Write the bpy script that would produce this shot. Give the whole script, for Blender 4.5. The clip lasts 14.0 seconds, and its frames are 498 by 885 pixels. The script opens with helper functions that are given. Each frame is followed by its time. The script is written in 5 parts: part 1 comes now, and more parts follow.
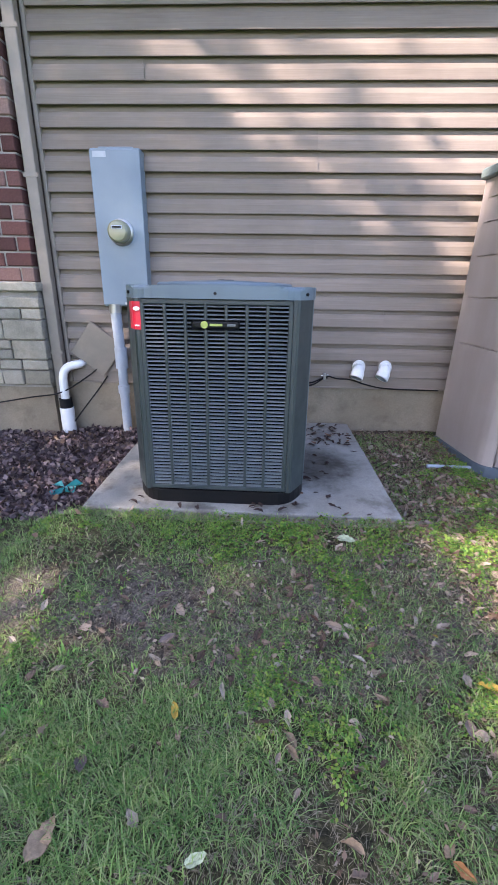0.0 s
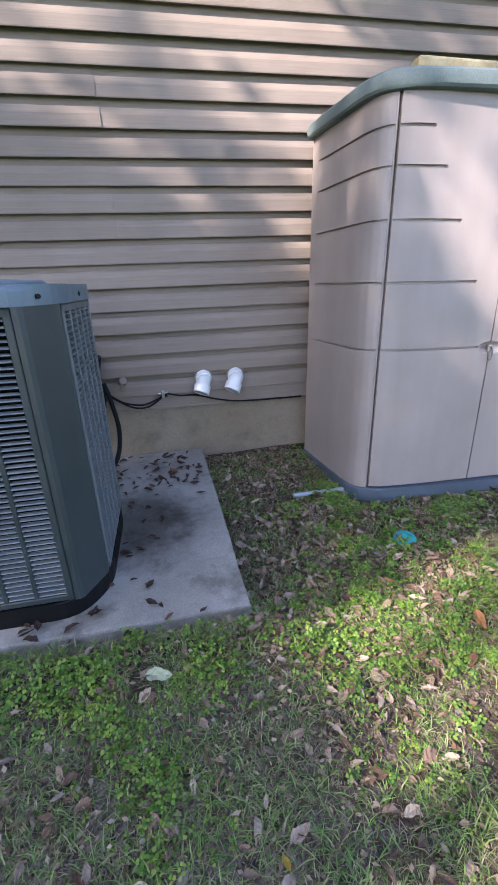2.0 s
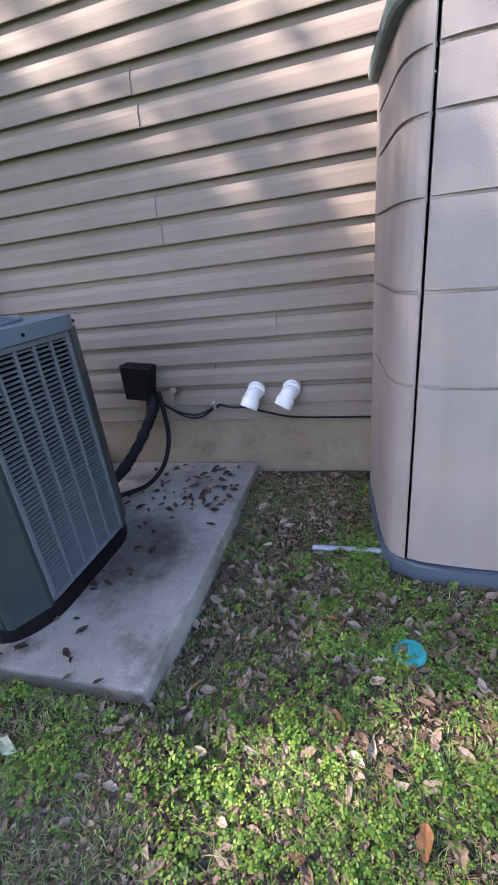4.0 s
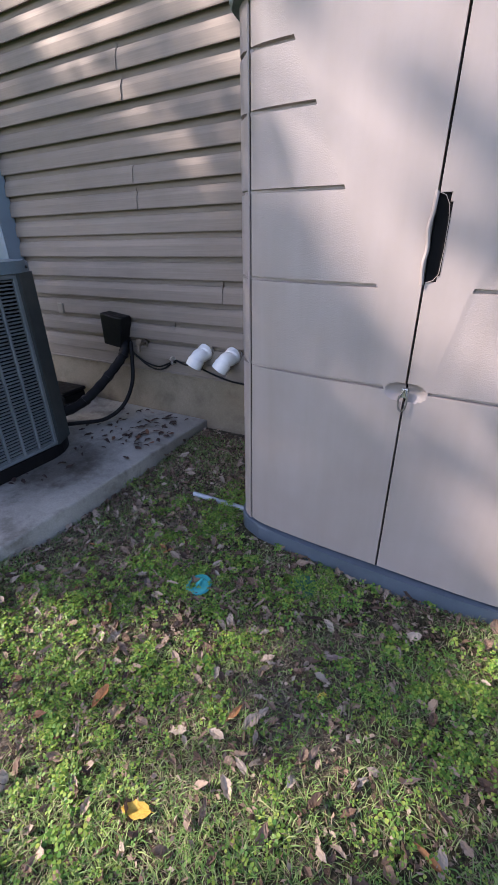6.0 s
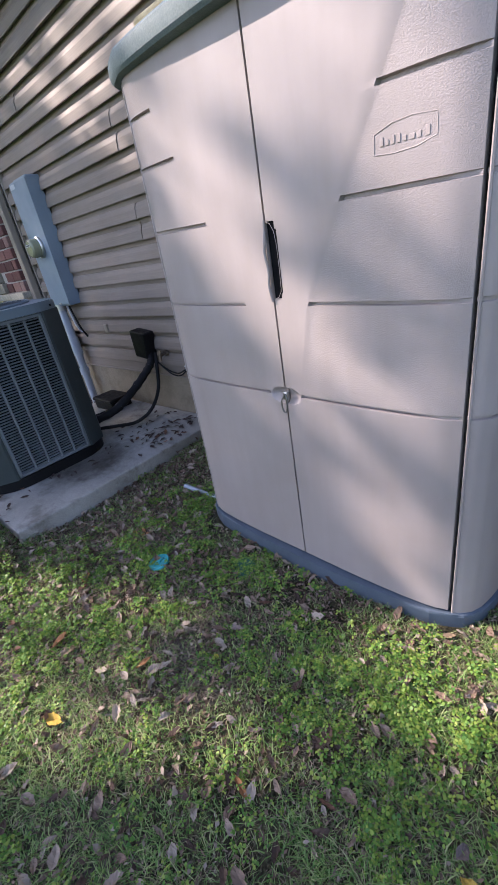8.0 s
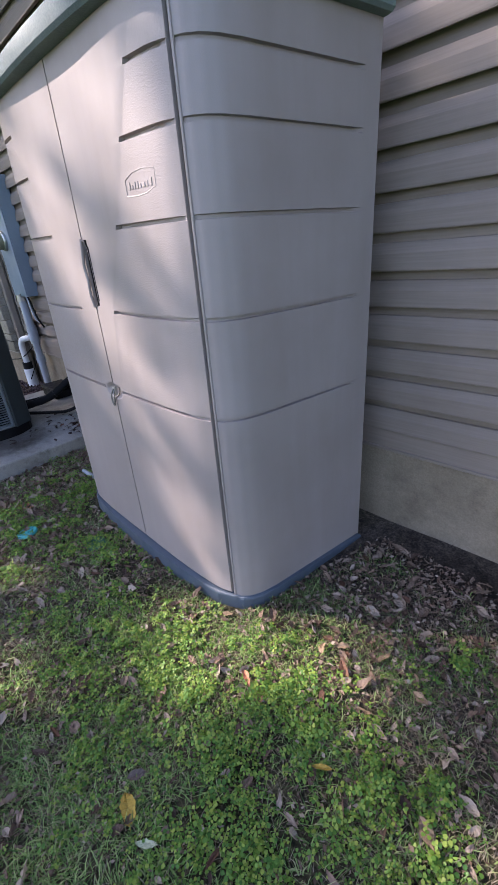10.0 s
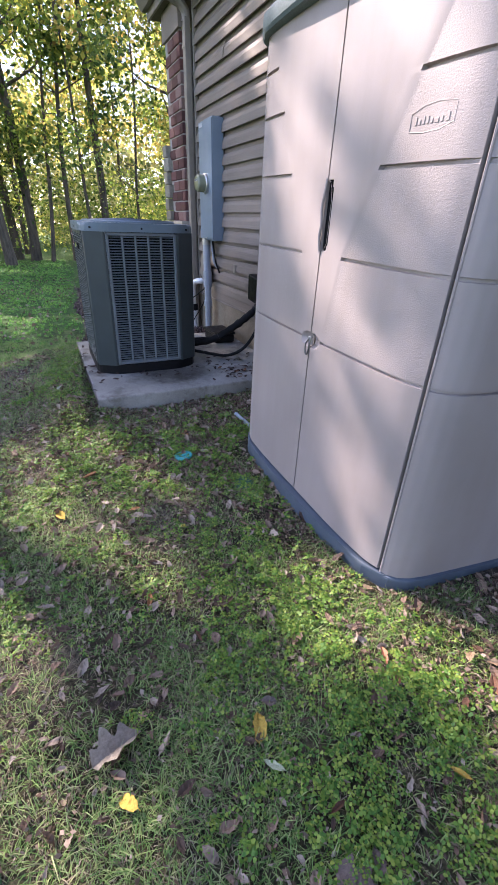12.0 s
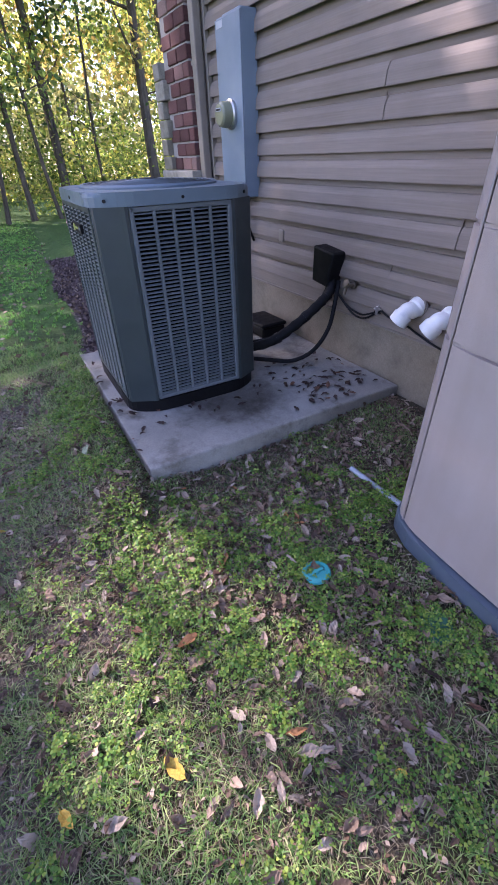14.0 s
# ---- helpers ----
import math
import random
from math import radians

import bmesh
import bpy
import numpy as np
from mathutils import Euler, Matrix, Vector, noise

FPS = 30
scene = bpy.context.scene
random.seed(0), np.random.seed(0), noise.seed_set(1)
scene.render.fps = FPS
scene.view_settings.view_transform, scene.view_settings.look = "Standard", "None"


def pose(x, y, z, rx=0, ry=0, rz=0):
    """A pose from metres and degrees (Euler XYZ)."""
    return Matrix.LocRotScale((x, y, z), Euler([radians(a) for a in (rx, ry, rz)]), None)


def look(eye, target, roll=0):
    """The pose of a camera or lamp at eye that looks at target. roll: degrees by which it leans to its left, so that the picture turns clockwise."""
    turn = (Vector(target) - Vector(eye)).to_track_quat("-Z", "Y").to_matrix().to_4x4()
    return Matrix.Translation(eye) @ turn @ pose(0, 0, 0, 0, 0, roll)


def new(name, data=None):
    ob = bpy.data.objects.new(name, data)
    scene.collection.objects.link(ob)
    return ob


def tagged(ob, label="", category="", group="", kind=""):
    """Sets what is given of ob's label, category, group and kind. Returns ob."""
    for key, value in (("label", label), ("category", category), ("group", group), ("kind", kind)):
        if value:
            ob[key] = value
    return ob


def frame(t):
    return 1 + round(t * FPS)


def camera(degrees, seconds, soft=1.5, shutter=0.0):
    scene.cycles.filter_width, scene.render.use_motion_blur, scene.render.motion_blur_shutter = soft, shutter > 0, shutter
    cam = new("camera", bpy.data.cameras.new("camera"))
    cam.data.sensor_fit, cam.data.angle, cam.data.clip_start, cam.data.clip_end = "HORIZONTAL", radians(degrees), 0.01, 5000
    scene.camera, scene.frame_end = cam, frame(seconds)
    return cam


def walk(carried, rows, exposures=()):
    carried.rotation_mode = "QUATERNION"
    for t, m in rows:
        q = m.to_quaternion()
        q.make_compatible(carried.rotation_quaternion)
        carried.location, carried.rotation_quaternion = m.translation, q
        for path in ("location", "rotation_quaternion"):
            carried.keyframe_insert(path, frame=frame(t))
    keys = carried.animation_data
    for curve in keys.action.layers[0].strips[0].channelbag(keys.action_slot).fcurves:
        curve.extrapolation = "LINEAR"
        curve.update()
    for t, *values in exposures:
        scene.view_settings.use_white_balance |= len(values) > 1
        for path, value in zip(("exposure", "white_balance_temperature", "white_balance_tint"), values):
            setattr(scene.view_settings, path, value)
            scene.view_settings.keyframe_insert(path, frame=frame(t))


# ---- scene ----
cam = camera(60.9, 14.0, soft=0.85)
PATH = [
    (0, (0.383, 0.165, 1.211), (0.167, 2.033, 0.531), -0.6),
    (0.5, (0.567, 0.403, 1.227), (0.582, 2.284, 0.548), -6.6),
    (1, (0.659, 0.553, 1.185), (0.797, 2.423, 0.488), -6.7),
    (1.5, (0.694, 0.735, 1.192), (0.886, 2.596, 0.484), -5.5),
    (2, (0.813, 0.896, 1.189), (1.028, 2.752, 0.476), -3.9),
    (2.2, (0.899, 0.946, 1.189), (1.077, 2.812, 0.491), -3.3),
    (4.3, (1.792, 1.429, 1.303), (1.027, 3.087, 0.487), -8.4),
    (4.5, (1.889, 1.472, 1.263), (1.106, 3.105, 0.415), -7.4),
    (5, (2.145, 1.537, 1.229), (1.353, 3.152, 0.356), -4.5),
    (5.5, (2.353, 1.503, 1.25), (1.392, 3.026, 0.38), -2.3),
    (6, (2.574, 1.532, 1.258), (1.545, 3.013, 0.393), -3.0),
    (6.5, (2.728, 1.688, 1.239), (1.677, 3.153, 0.374), 0.7),
    (7, (2.876, 1.692, 1.26), (1.697, 3.055, 0.394), 0.3),
    (7.5, (3.114, 1.759, 1.299), (1.726, 2.916, 0.441), -7.0),
    (8, (3.252, 1.85, 1.301), (1.834, 2.981, 0.459), -12.0),
    (8.5, (3.264, 1.971, 1.268), (1.961, 3.231, 0.421), -2.0),
    (9, (3.373, 2.067, 1.24), (2.07, 3.339, 0.413), -0.5),
    (9.2, (3.494, 2.101, 1.234), (2.179, 3.367, 0.415), -0.9),
    (11.3, (4.08, 2.332, 1.237), (2.429, 3.143, 0.452), -12.4),
    (11.5, (3.984, 2.22, 1.203), (2.32, 2.977, 0.393), -9.0),
    (12, (3.743, 1.99, 1.177), (2.082, 2.664, 0.29), 1.5),
    (12.5, (3.474, 1.846, 1.146), (1.779, 2.29, 0.182), 3.0),
    (13, (3.159, 1.8, 1.22), (1.469, 2.055, 0.182), 0.5),
    (13.5, (2.813, 1.74, 1.246), (1.15, 2.064, 0.183), -3.0),
    (14, (2.506, 1.816, 1.278), (0.978, 2.511, 0.191), -2.8),
]
walk(cam, [(t, look(eye, target, roll)) for t, eye, target, roll in PATH], [(0.0, 2.42, 6350, 26.0), (1.5, 2.12, 6200, 24.0), (4.4, 2.25, 6300, 25.0), (5.2, 1.93, 6350, 25.0), (6.0, 1.76, 6350, 26.0), (9.2, 1.8, 6200, 26.0), (12.0, 2.0, 6250, 29.0), (13.5, 2.2, 6200, 32.0), (14.0, 2.02, 5950, 38.0)])

# ---- world, sun, exposure ----
SUN_AZ, SUN_EL = radians(215), radians(40)   # direction the light comes from, anticlockwise from +x
world = bpy.data.worlds.new("sky")
scene.world = world
world.use_nodes = True
wn = world.node_tree
sky = wn.nodes.new("ShaderNodeTexSky")
sky.sky_type, sky.sun_disc = "NISHITA", False
sky.sun_elevation, sky.sun_rotation = SUN_EL, radians(90) - SUN_AZ
wn.links.new(sky.outputs["Color"], wn.nodes["Background"].inputs["Color"])
wn.nodes["Background"].inputs["Strength"].default_value = 0.15
sun_way = Vector((math.cos(SUN_AZ) * math.cos(SUN_EL), math.sin(SUN_AZ) * math.cos(SUN_EL), math.sin(SUN_EL)))
sun_data = bpy.data.lights.new("sun", "SUN")
sun_data.energy, sun_data.angle, sun_data.color = 3.95, radians(0.55), (1.0, 0.91, 0.76)
sun = new("sun", sun_data)
sun.matrix_world = look(sun_way * 40, (0, 0, 0))


# ---- materials ----
class Mat:
    """A small builder for procedural materials."""

    def __init__(self, name, rough=0.6, metal=0.0):
        self.m = bpy.data.materials.new(name)
        self.m.use_nodes = True
        self.t = self.m.node_tree
        self.b = self.t.nodes["Principled BSDF"]
        self.b.inputs["Roughness"].default_value = rough
        self.b.inputs["Metallic"].default_value = metal
        self.b.inputs["Specular IOR Level"].default_value = 0.5 if rough < 0.6 else 0.2
        self.coord = self.t.nodes.new("ShaderNodeTexCoord")

    def node(self, kind, **values):
        n = self.t.nodes.new(kind)
        for k, v in values.items():
            n.inputs[k.replace("_", " ")].default_value = v
        return n

    def link(self, a, b):
        self.t.links.new(a, b)

    def noise(self, scale, detail=4.0, rough=0.6, stretch=None, space="Object"):
        n = self.node("ShaderNodeTexNoise", Scale=scale, Detail=detail, Roughness=rough)
        if stretch:
            mp = self.t.nodes.new("ShaderNodeMapping")
            mp.inputs["Scale"].default_value = stretch
            self.link(self.coord.outputs[space], mp.inputs["Vector"])
            self.link(mp.outputs["Vector"], n.inputs["Vector"])
        else:
            self.link(self.coord.outputs[space], n.inputs["Vector"])
        return n.outputs["Fac"]

    def ramp(self, fac, *stops):
        r = self.t.nodes.new("ShaderNodeValToRGB")
        e = r.color_ramp.elements
        while len(e) < len(stops):
            e.new(0.5)
        for el, (p, c) in zip(e, stops):
            el.position, el.color = p, (*c, 1) if len(c) == 3 else c
        self.link(fac, r.inputs["Fac"])
        return r.outputs["Color"]

    def mix(self, a, b, fac, mode="MIX"):
        n = self.t.nodes.new("ShaderNodeMix")
        n.data_type, n.blend_type = "RGBA", mode
        for sock, v in ((n.inputs[0], fac), (n.inputs[6], a), (n.inputs[7], b)):
            if isinstance(v, bpy.types.NodeSocket):
                self.link(v, sock)
            else:
                sock.default_value = v if not isinstance(v, tuple) else (*v, 1)
        return n.outputs[2]

    def vary(self, amount=0.2, island=False):
        """A grey factor round 1 that differs from object to object, or from island to island."""
        if island:
            out = self.t.nodes.new("ShaderNodeNewGeometry").outputs["Random Per Island"]
        else:
            out = self.t.nodes.new("ShaderNodeObjectInfo").outputs["Random"]
        lo, hi = 1 - amount, 1 + amount
        return self.ramp(out, (0, (lo, lo, lo)), (1, (hi, hi, hi)))

    def random(self, island=False):
        if island:
            return self.t.nodes.new("ShaderNodeNewGeometry").outputs["Random Per Island"]
        return self.t.nodes.new("ShaderNodeObjectInfo").outputs["Random"]

    def colour(self, c):
        if isinstance(c, tuple):
            self.b.inputs["Base Color"].default_value = (*c, 1)
        else:
            self.link(c, self.b.inputs["Base Color"])
        return self

    def bump(self, fac, strength=0.3, distance=0.003):
        n = self.node("ShaderNodeBump", Strength=strength, Distance=distance)
        self.link(fac, n.inputs["Height"])
        self.link(n.outputs["Normal"], self.b.inputs["Normal"])
        return self

    def rough(self, fac, lo, hi):
        self.link(self.ramp(fac, (0.3, (lo,) * 3), (0.7, (hi,) * 3)), self.b.inputs["Roughness"])
        return self


def speckled(name, lo, hi, scale=6.0, rough=0.6, fine=140.0, bump=0.25, dist=0.002, metal=0.0, vary=0.0, island=False):
    """Two tones at a broad and a fine scale, with relief."""
    k = Mat(name, rough, metal)
    broad = k.ramp(k.noise(scale), (0.3, lo), (0.7, hi))
    f = k.noise(fine, 3)
    c = k.mix(broad, k.ramp(f, (0.3, (0.72,) * 3), (0.7, (1.12,) * 3)), 0.6 if bump > 0.2 else 0.2, "MULTIPLY")
    if vary:
        c = k.mix(c, k.vary(vary, island), 1.0, "MULTIPLY")
    k.colour(c)
    if bump:
        k.bump(f, bump, dist)
    k.rough(k.noise(scale * 2.3), rough - 0.08, min(1.0, rough + 0.1))
    return k


def m_siding():
    k = Mat("vinyl_siding", 0.6)
    grain = k.noise(60, 4, 0.6, (0.06, 1, 2.2))
    dirt = k.noise(2.2, 5, 0.65)
    c = k.ramp(dirt, (0.25, (0.185, 0.150, 0.122)), (0.7, (0.232, 0.192, 0.159)))
    c = k.mix(c, k.ramp(grain, (0.3, (0.86,) * 3), (0.7, (1.07,) * 3)), 0.8, "MULTIPLY")
    c = k.mix(c, k.vary(0.05), 1.0, "MULTIPLY")
    k.colour(c).bump(grain, 0.25, 0.0012)
    k.rough(dirt, 0.55, 0.7)
    return k.m


def m_concrete(name, lo, hi, stain=0.5, spill=None):
    k = Mat(name, 0.85)
    broad = k.noise(2.3, 6, 0.68)
    fine = k.noise(160, 3)
    c = k.ramp(broad, (0.28, lo), (0.68, hi))
    blot = k.ramp(k.noise(5.0, 4, 0.7), (0.5, (1, 1, 1)), (0.66, (0.5, 0.47, 0.44)))
    c = k.mix(c, blot, stain, "MULTIPLY")
    c = k.mix(c, k.ramp(fine, (0.3, (0.75,) * 3), (0.7, (1.15,) * 3)), 0.7, "MULTIPLY")
    if spill:
        mp = k.t.nodes.new("ShaderNodeMapping")
        mp.vector_type = "TEXTURE"
        mp.inputs["Location"].default_value, mp.inputs["Scale"].default_value = (spill[0], spill[1], 0.15), (spill[2], spill[3], 1.0)
        g = k.t.nodes.new("ShaderNodeTexGradient")
        g.gradient_type = "SPHERICAL"
        k.link(k.coord.outputs["Object"], mp.inputs["Vector"])
        k.link(mp.outputs["Vector"], g.inputs["Vector"])
        wet = k.ramp(k.mix(g.outputs["Fac"], k.noise(11, 5, 0.7), 0.45), (0.36, (1, 1, 1)), (0.6, (0.33, 0.31, 0.29)))
        c = k.mix(c, wet, 0.85, "MULTIPLY")
    k.colour(c).bump(k.mix(fine, k.noise(30, 4), 0.4), 0.5, 0.003)
    return k.m


def m_shed(name, lo, hi, relief=0.0):
    k = Mat(name, 0.42)
    broad = k.noise(3.0, 5, 0.6)
    pebble = k.noise(330, 2, 0.5)
    c = k.ramp(broad, (0.3, lo), (0.72, hi))
    streak = k.noise(7, 4, 0.6, (1.0, 1.0, 0.12))
    c = k.mix(c, k.ramp(streak, (0.35, (0.9, 0.89, 0.87)), (0.62, (1.03,) * 3)), 0.7, "MULTIPLY")
    if relief:
        pebble = k.ramp(k.noise(280, 2, 0.5), (0.40, (0, 0, 0)), (0.62, (1, 1, 1)))
    k.colour(c).bump(pebble, 0.12 + 0.12 * relief, 0.0018)
    k.rough(broad, 0.42, 0.56)
    return k.m


def m_soil():
    k = Mat("soil_and_turf", 0.95)
    at = k.t.nodes.new("ShaderNodeAttribute")
    at.attribute_name = "turf"
    b = k.noise(9, 5, 0.7)
    f = k.noise(120, 3)
    g = k.noise(600, 2)
    bare_c = k.ramp(b, (0.3, (0.075, 0.056, 0.043)), (0.7, (0.24, 0.198, 0.16)))
    turf_c = k.ramp(b, (0.3, (0.032, 0.030, 0.015)), (0.7, (0.12, 0.106, 0.056)))
    sep = k.t.nodes.new("ShaderNodeSeparateColor")
    k.link(at.outputs["Color"], sep.inputs["Color"])
    fac = k.ramp(k.mix(sep.outputs["Red"], k.noise(5, 4, 0.7), 0.3), (0.38, (0, 0, 0)), (0.62, (1, 1, 1)))
    turf_c = k.mix(turf_c, k.ramp(b, (0.3, (0.045, 0.10, 0.02)), (0.7, (0.09, 0.17, 0.04))), sep.outputs["Green"])
    c = k.mix(bare_c, turf_c, fac)
    # The blue channel darkens the soil where shade is painted by the foundation.
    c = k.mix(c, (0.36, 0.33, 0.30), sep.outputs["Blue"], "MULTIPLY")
    c = k.mix(c, k.ramp(f, (0.3, (0.3,) * 3), (0.7, (1.45,) * 3)), 0.95, "MULTIPLY")
    c = k.mix(c, k.ramp(k.noise(34, 4, 0.7), (0.38, (0.42,) * 3), (0.6, (1.2,) * 3)), 0.8, "MULTIPLY")
    k.colour(c).bump(k.mix(f, g, 0.4), 1.0, 0.016)
    return k.m


def m_leafy(name, cols, rough=0.55, glow=0.3, clump=0.0):
    """Thin leaves that let some light through; each island takes a tone of its own."""
    k = Mat(name, rough)
    k.b.inputs["Specular IOR Level"].default_value = 0.22
    r = k.random(True)
    c = k.ramp(r, *[(i / max(1, len(cols) - 1), x) for i, x in enumerate(cols)])
    # Cool dark and warm bright patches paint shaded and lit clumps over a crown.
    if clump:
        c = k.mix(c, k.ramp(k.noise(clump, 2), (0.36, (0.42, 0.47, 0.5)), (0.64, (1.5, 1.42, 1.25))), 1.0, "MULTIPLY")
    k.colour(c)
    tr = k.t.nodes.new("ShaderNodeBsdfTranslucent")
    k.link(k.mix(c, (1.45, 1.4, 1.1), 1.0, "MULTIPLY") if clump else c, tr.inputs["Color"])
    mx = k.t.nodes.new("ShaderNodeMixShader")
    mx.inputs[0].default_value = glow
    k.link(k.b.outputs[0], mx.inputs[1])
    k.link(tr.outputs[0], mx.inputs[2])
    k.link(mx.outputs[0], k.t.nodes["Material Output"].inputs["Surface"])
    return k.m


def plain(name, c, rough=0.5, metal=0.0):
    lo = tuple(x * 0.88 for x in c)
    hi = tuple(min(1, x * 1.08) for x in c)
    k = speckled(name, lo, hi, 9.0, rough, 220.0, 0.08, 0.001, metal)
    if max(c) < 0.03:
        k.b.inputs["Specular IOR Level"].default_value = 0.2
    return k.m


SIDING = m_siding()
SOIL = m_soil()
SLAB = m_concrete("slab_concrete", (0.185, 0.174, 0.15), (0.31, 0.295, 0.26), 0.85, (0.53, 2.65, 0.34, 0.55))
FOUND = m_concrete("foundation_concrete", (0.185, 0.15, 0.105), (0.27, 0.225, 0.165), 0.45)
SHED = m_shed("shed_plastic", (0.248, 0.211, 0.196), (0.294, 0.254, 0.238))
SHED_PEBBLE = m_shed("pebbled_shed_plastic", (0.248, 0.211, 0.196), (0.294, 0.254, 0.238), 1.0)
SHED_DARK = plain("shed_base_plastic", (0.062, 0.083, 0.108), 0.5)
SHED_ROOF = speckled("shed_roof_plastic", (0.10, 0.132, 0.13), (0.165, 0.205, 0.198), 5, 0.6, 190, 0.6, 0.003).m
# Near-black stand-in for the shade inside gaps, slots and the unit.
SHADOW = plain("painted_recess_shade", (0.003, 0.003, 0.0035), 0.95)
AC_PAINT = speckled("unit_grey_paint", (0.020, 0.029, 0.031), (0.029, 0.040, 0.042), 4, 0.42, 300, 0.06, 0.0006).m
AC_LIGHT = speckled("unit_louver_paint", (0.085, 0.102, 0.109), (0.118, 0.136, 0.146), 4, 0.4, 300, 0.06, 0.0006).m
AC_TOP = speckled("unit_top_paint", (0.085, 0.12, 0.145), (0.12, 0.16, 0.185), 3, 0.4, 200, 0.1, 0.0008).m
BLACK = plain("black_plastic", (0.0045, 0.0045, 0.0055), 0.5)
RUBBER = plain("black_foam_rubber", (0.006, 0.006, 0.007), 0.7)
PVC = plain("white_pvc", (0.72, 0.72, 0.71), 0.35)
BOX = speckled("meter_box_paint", (0.145, 0.19, 0.235), (0.185, 0.235, 0.28), 2.5, 0.4, 240, 0.08, 0.0008).m
PIPE_GREY = plain("grey_conduit", (0.33, 0.36, 0.40), 0.45)
STEEL_GREY = plain("dirty_grey_pipe", (0.22, 0.25, 0.28), 0.5)
GLASSY = plain("meter_cover", (0.22, 0.225, 0.145), 0.15)
BRASS = plain("weathered_brass", (0.15, 0.12, 0.09), 0.5, 0.5)
STEEL = plain("weathered_steel", (0.45, 0.44, 0.42), 0.35, 0.9)
DARK_STEEL = plain("dull_dark_steel", (0.16, 0.155, 0.15), 0.35, 0.85)
RED = plain("red_sticker", (0.60, 0.016, 0.04), 0.4)
WHITE = plain("white_print", (0.8, 0.8, 0.78), 0.5)
YELLOW = plain("yellow_green_print", (0.32, 0.36, 0.08), 0.45)
TEAL = plain("teal_plastic", (0.016, 0.27, 0.27), 0.4)
GREEN_CAP = plain("green_plastic", (0.012, 0.085, 0.05), 0.45)
TRIM = plain("tan_painted_metal", (0.22, 0.185, 0.15), 0.45)
WOOD = speckled("weathered_post_wood", (0.24, 0.19, 0.10), (0.46, 0.39, 0.24), 7, 0.85, 60, 0.4, 0.002).m


# ---- building helpers ----
def mesh_of(name, bm, material, smooth=False):
    me = bpy.data.meshes.new(name)
    bm.normal_update()
    bm.to_mesh(me)
    bm.free()
    if material:
        me.materials.append(material)
    if smooth:
        me.polygons.foreach_set("use_smooth", [True] * len(me.polygons))
        me.set_sharp_from_angle(angle=radians(32))
    return me


def part(name, bm, material, parent=None, label="", smooth=False):
    """One mesh object from a bmesh, under a thing or a part."""
    ob = new(name, mesh_of(name, bm, material, smooth))
    ob.parent = parent
    return tagged(ob, label)


def thing(name, label, category, at=None, group="", kind=""):
    ob = new(name)
    if at:
        ob.matrix_world = at
    return tagged(ob, label, category, group, kind)


def box(x0, x1, y0, y1, z0, z1, bevel=0.0, segs=2, bm=None):
    own = bm is None
    b2 = bmesh.new()
    bmesh.ops.create_cube(b2, size=1.0)
    bmesh.ops.transform(b2, verts=b2.verts, matrix=Matrix.Translation(((x0 + x1) / 2, (y0 + y1) / 2, (z0 + z1) / 2)) @ Matrix.Diagonal((x1 - x0, y1 - y0, z1 - z0, 1)))
    if bevel:
        bmesh.ops.bevel(b2, geom=b2.edges[:], offset=bevel, segments=segs, affect="EDGES", profile=0.5)
    if own:
        return b2
    join(bm, b2)
    return bm


def join(bm, other, m=None):
    if m is not None:
        bmesh.ops.transform(other, verts=other.verts, matrix=m)
    me = bpy.data.meshes.new("join")
    other.to_mesh(me)
    other.free()
    bm.from_mesh(me)
    bpy.data.meshes.remove(me)
    return bm


def disc(radius, depth, segs=24, radius2=None, m=None, bevel=0.0):
    bm = bmesh.new()
    bmesh.ops.create_cone(bm, cap_ends=True, segments=segs, radius1=radius, radius2=radius if radius2 is None else radius2, depth=depth)
    if bevel:
        rim = [e for e in bm.edges if len(e.link_faces) == 2 and any(len(f.verts) > 4 for f in e.link_faces)]
        bmesh.ops.bevel(bm, geom=rim, offset=bevel, segments=2, affect="EDGES", profile=0.5)
    if m is not None:
        bmesh.ops.transform(bm, verts=bm.verts, matrix=m)
    return bm


def prism(outline, z0, z1, bevel=0.0, segs=2):
    """An outline of (x, y), anticlockwise, drawn up from z0 to z1."""
    bm = bmesh.new()
    lo = [bm.verts.new((x, y, z0)) for x, y in outline]
    hi = [bm.verts.new((x, y, z1)) for x, y in outline]
    n = len(lo)
    bm.faces.new(lo[::-1])
    top = bm.faces.new(hi)
    for i in range(n):
        bm.faces.new((lo[i], lo[(i + 1) % n], hi[(i + 1) % n], hi[i]))
    if bevel:
        bmesh.ops.bevel(bm, geom=list(top.edges), offset=bevel, segments=segs, affect="EDGES", profile=0.5)
    return bm


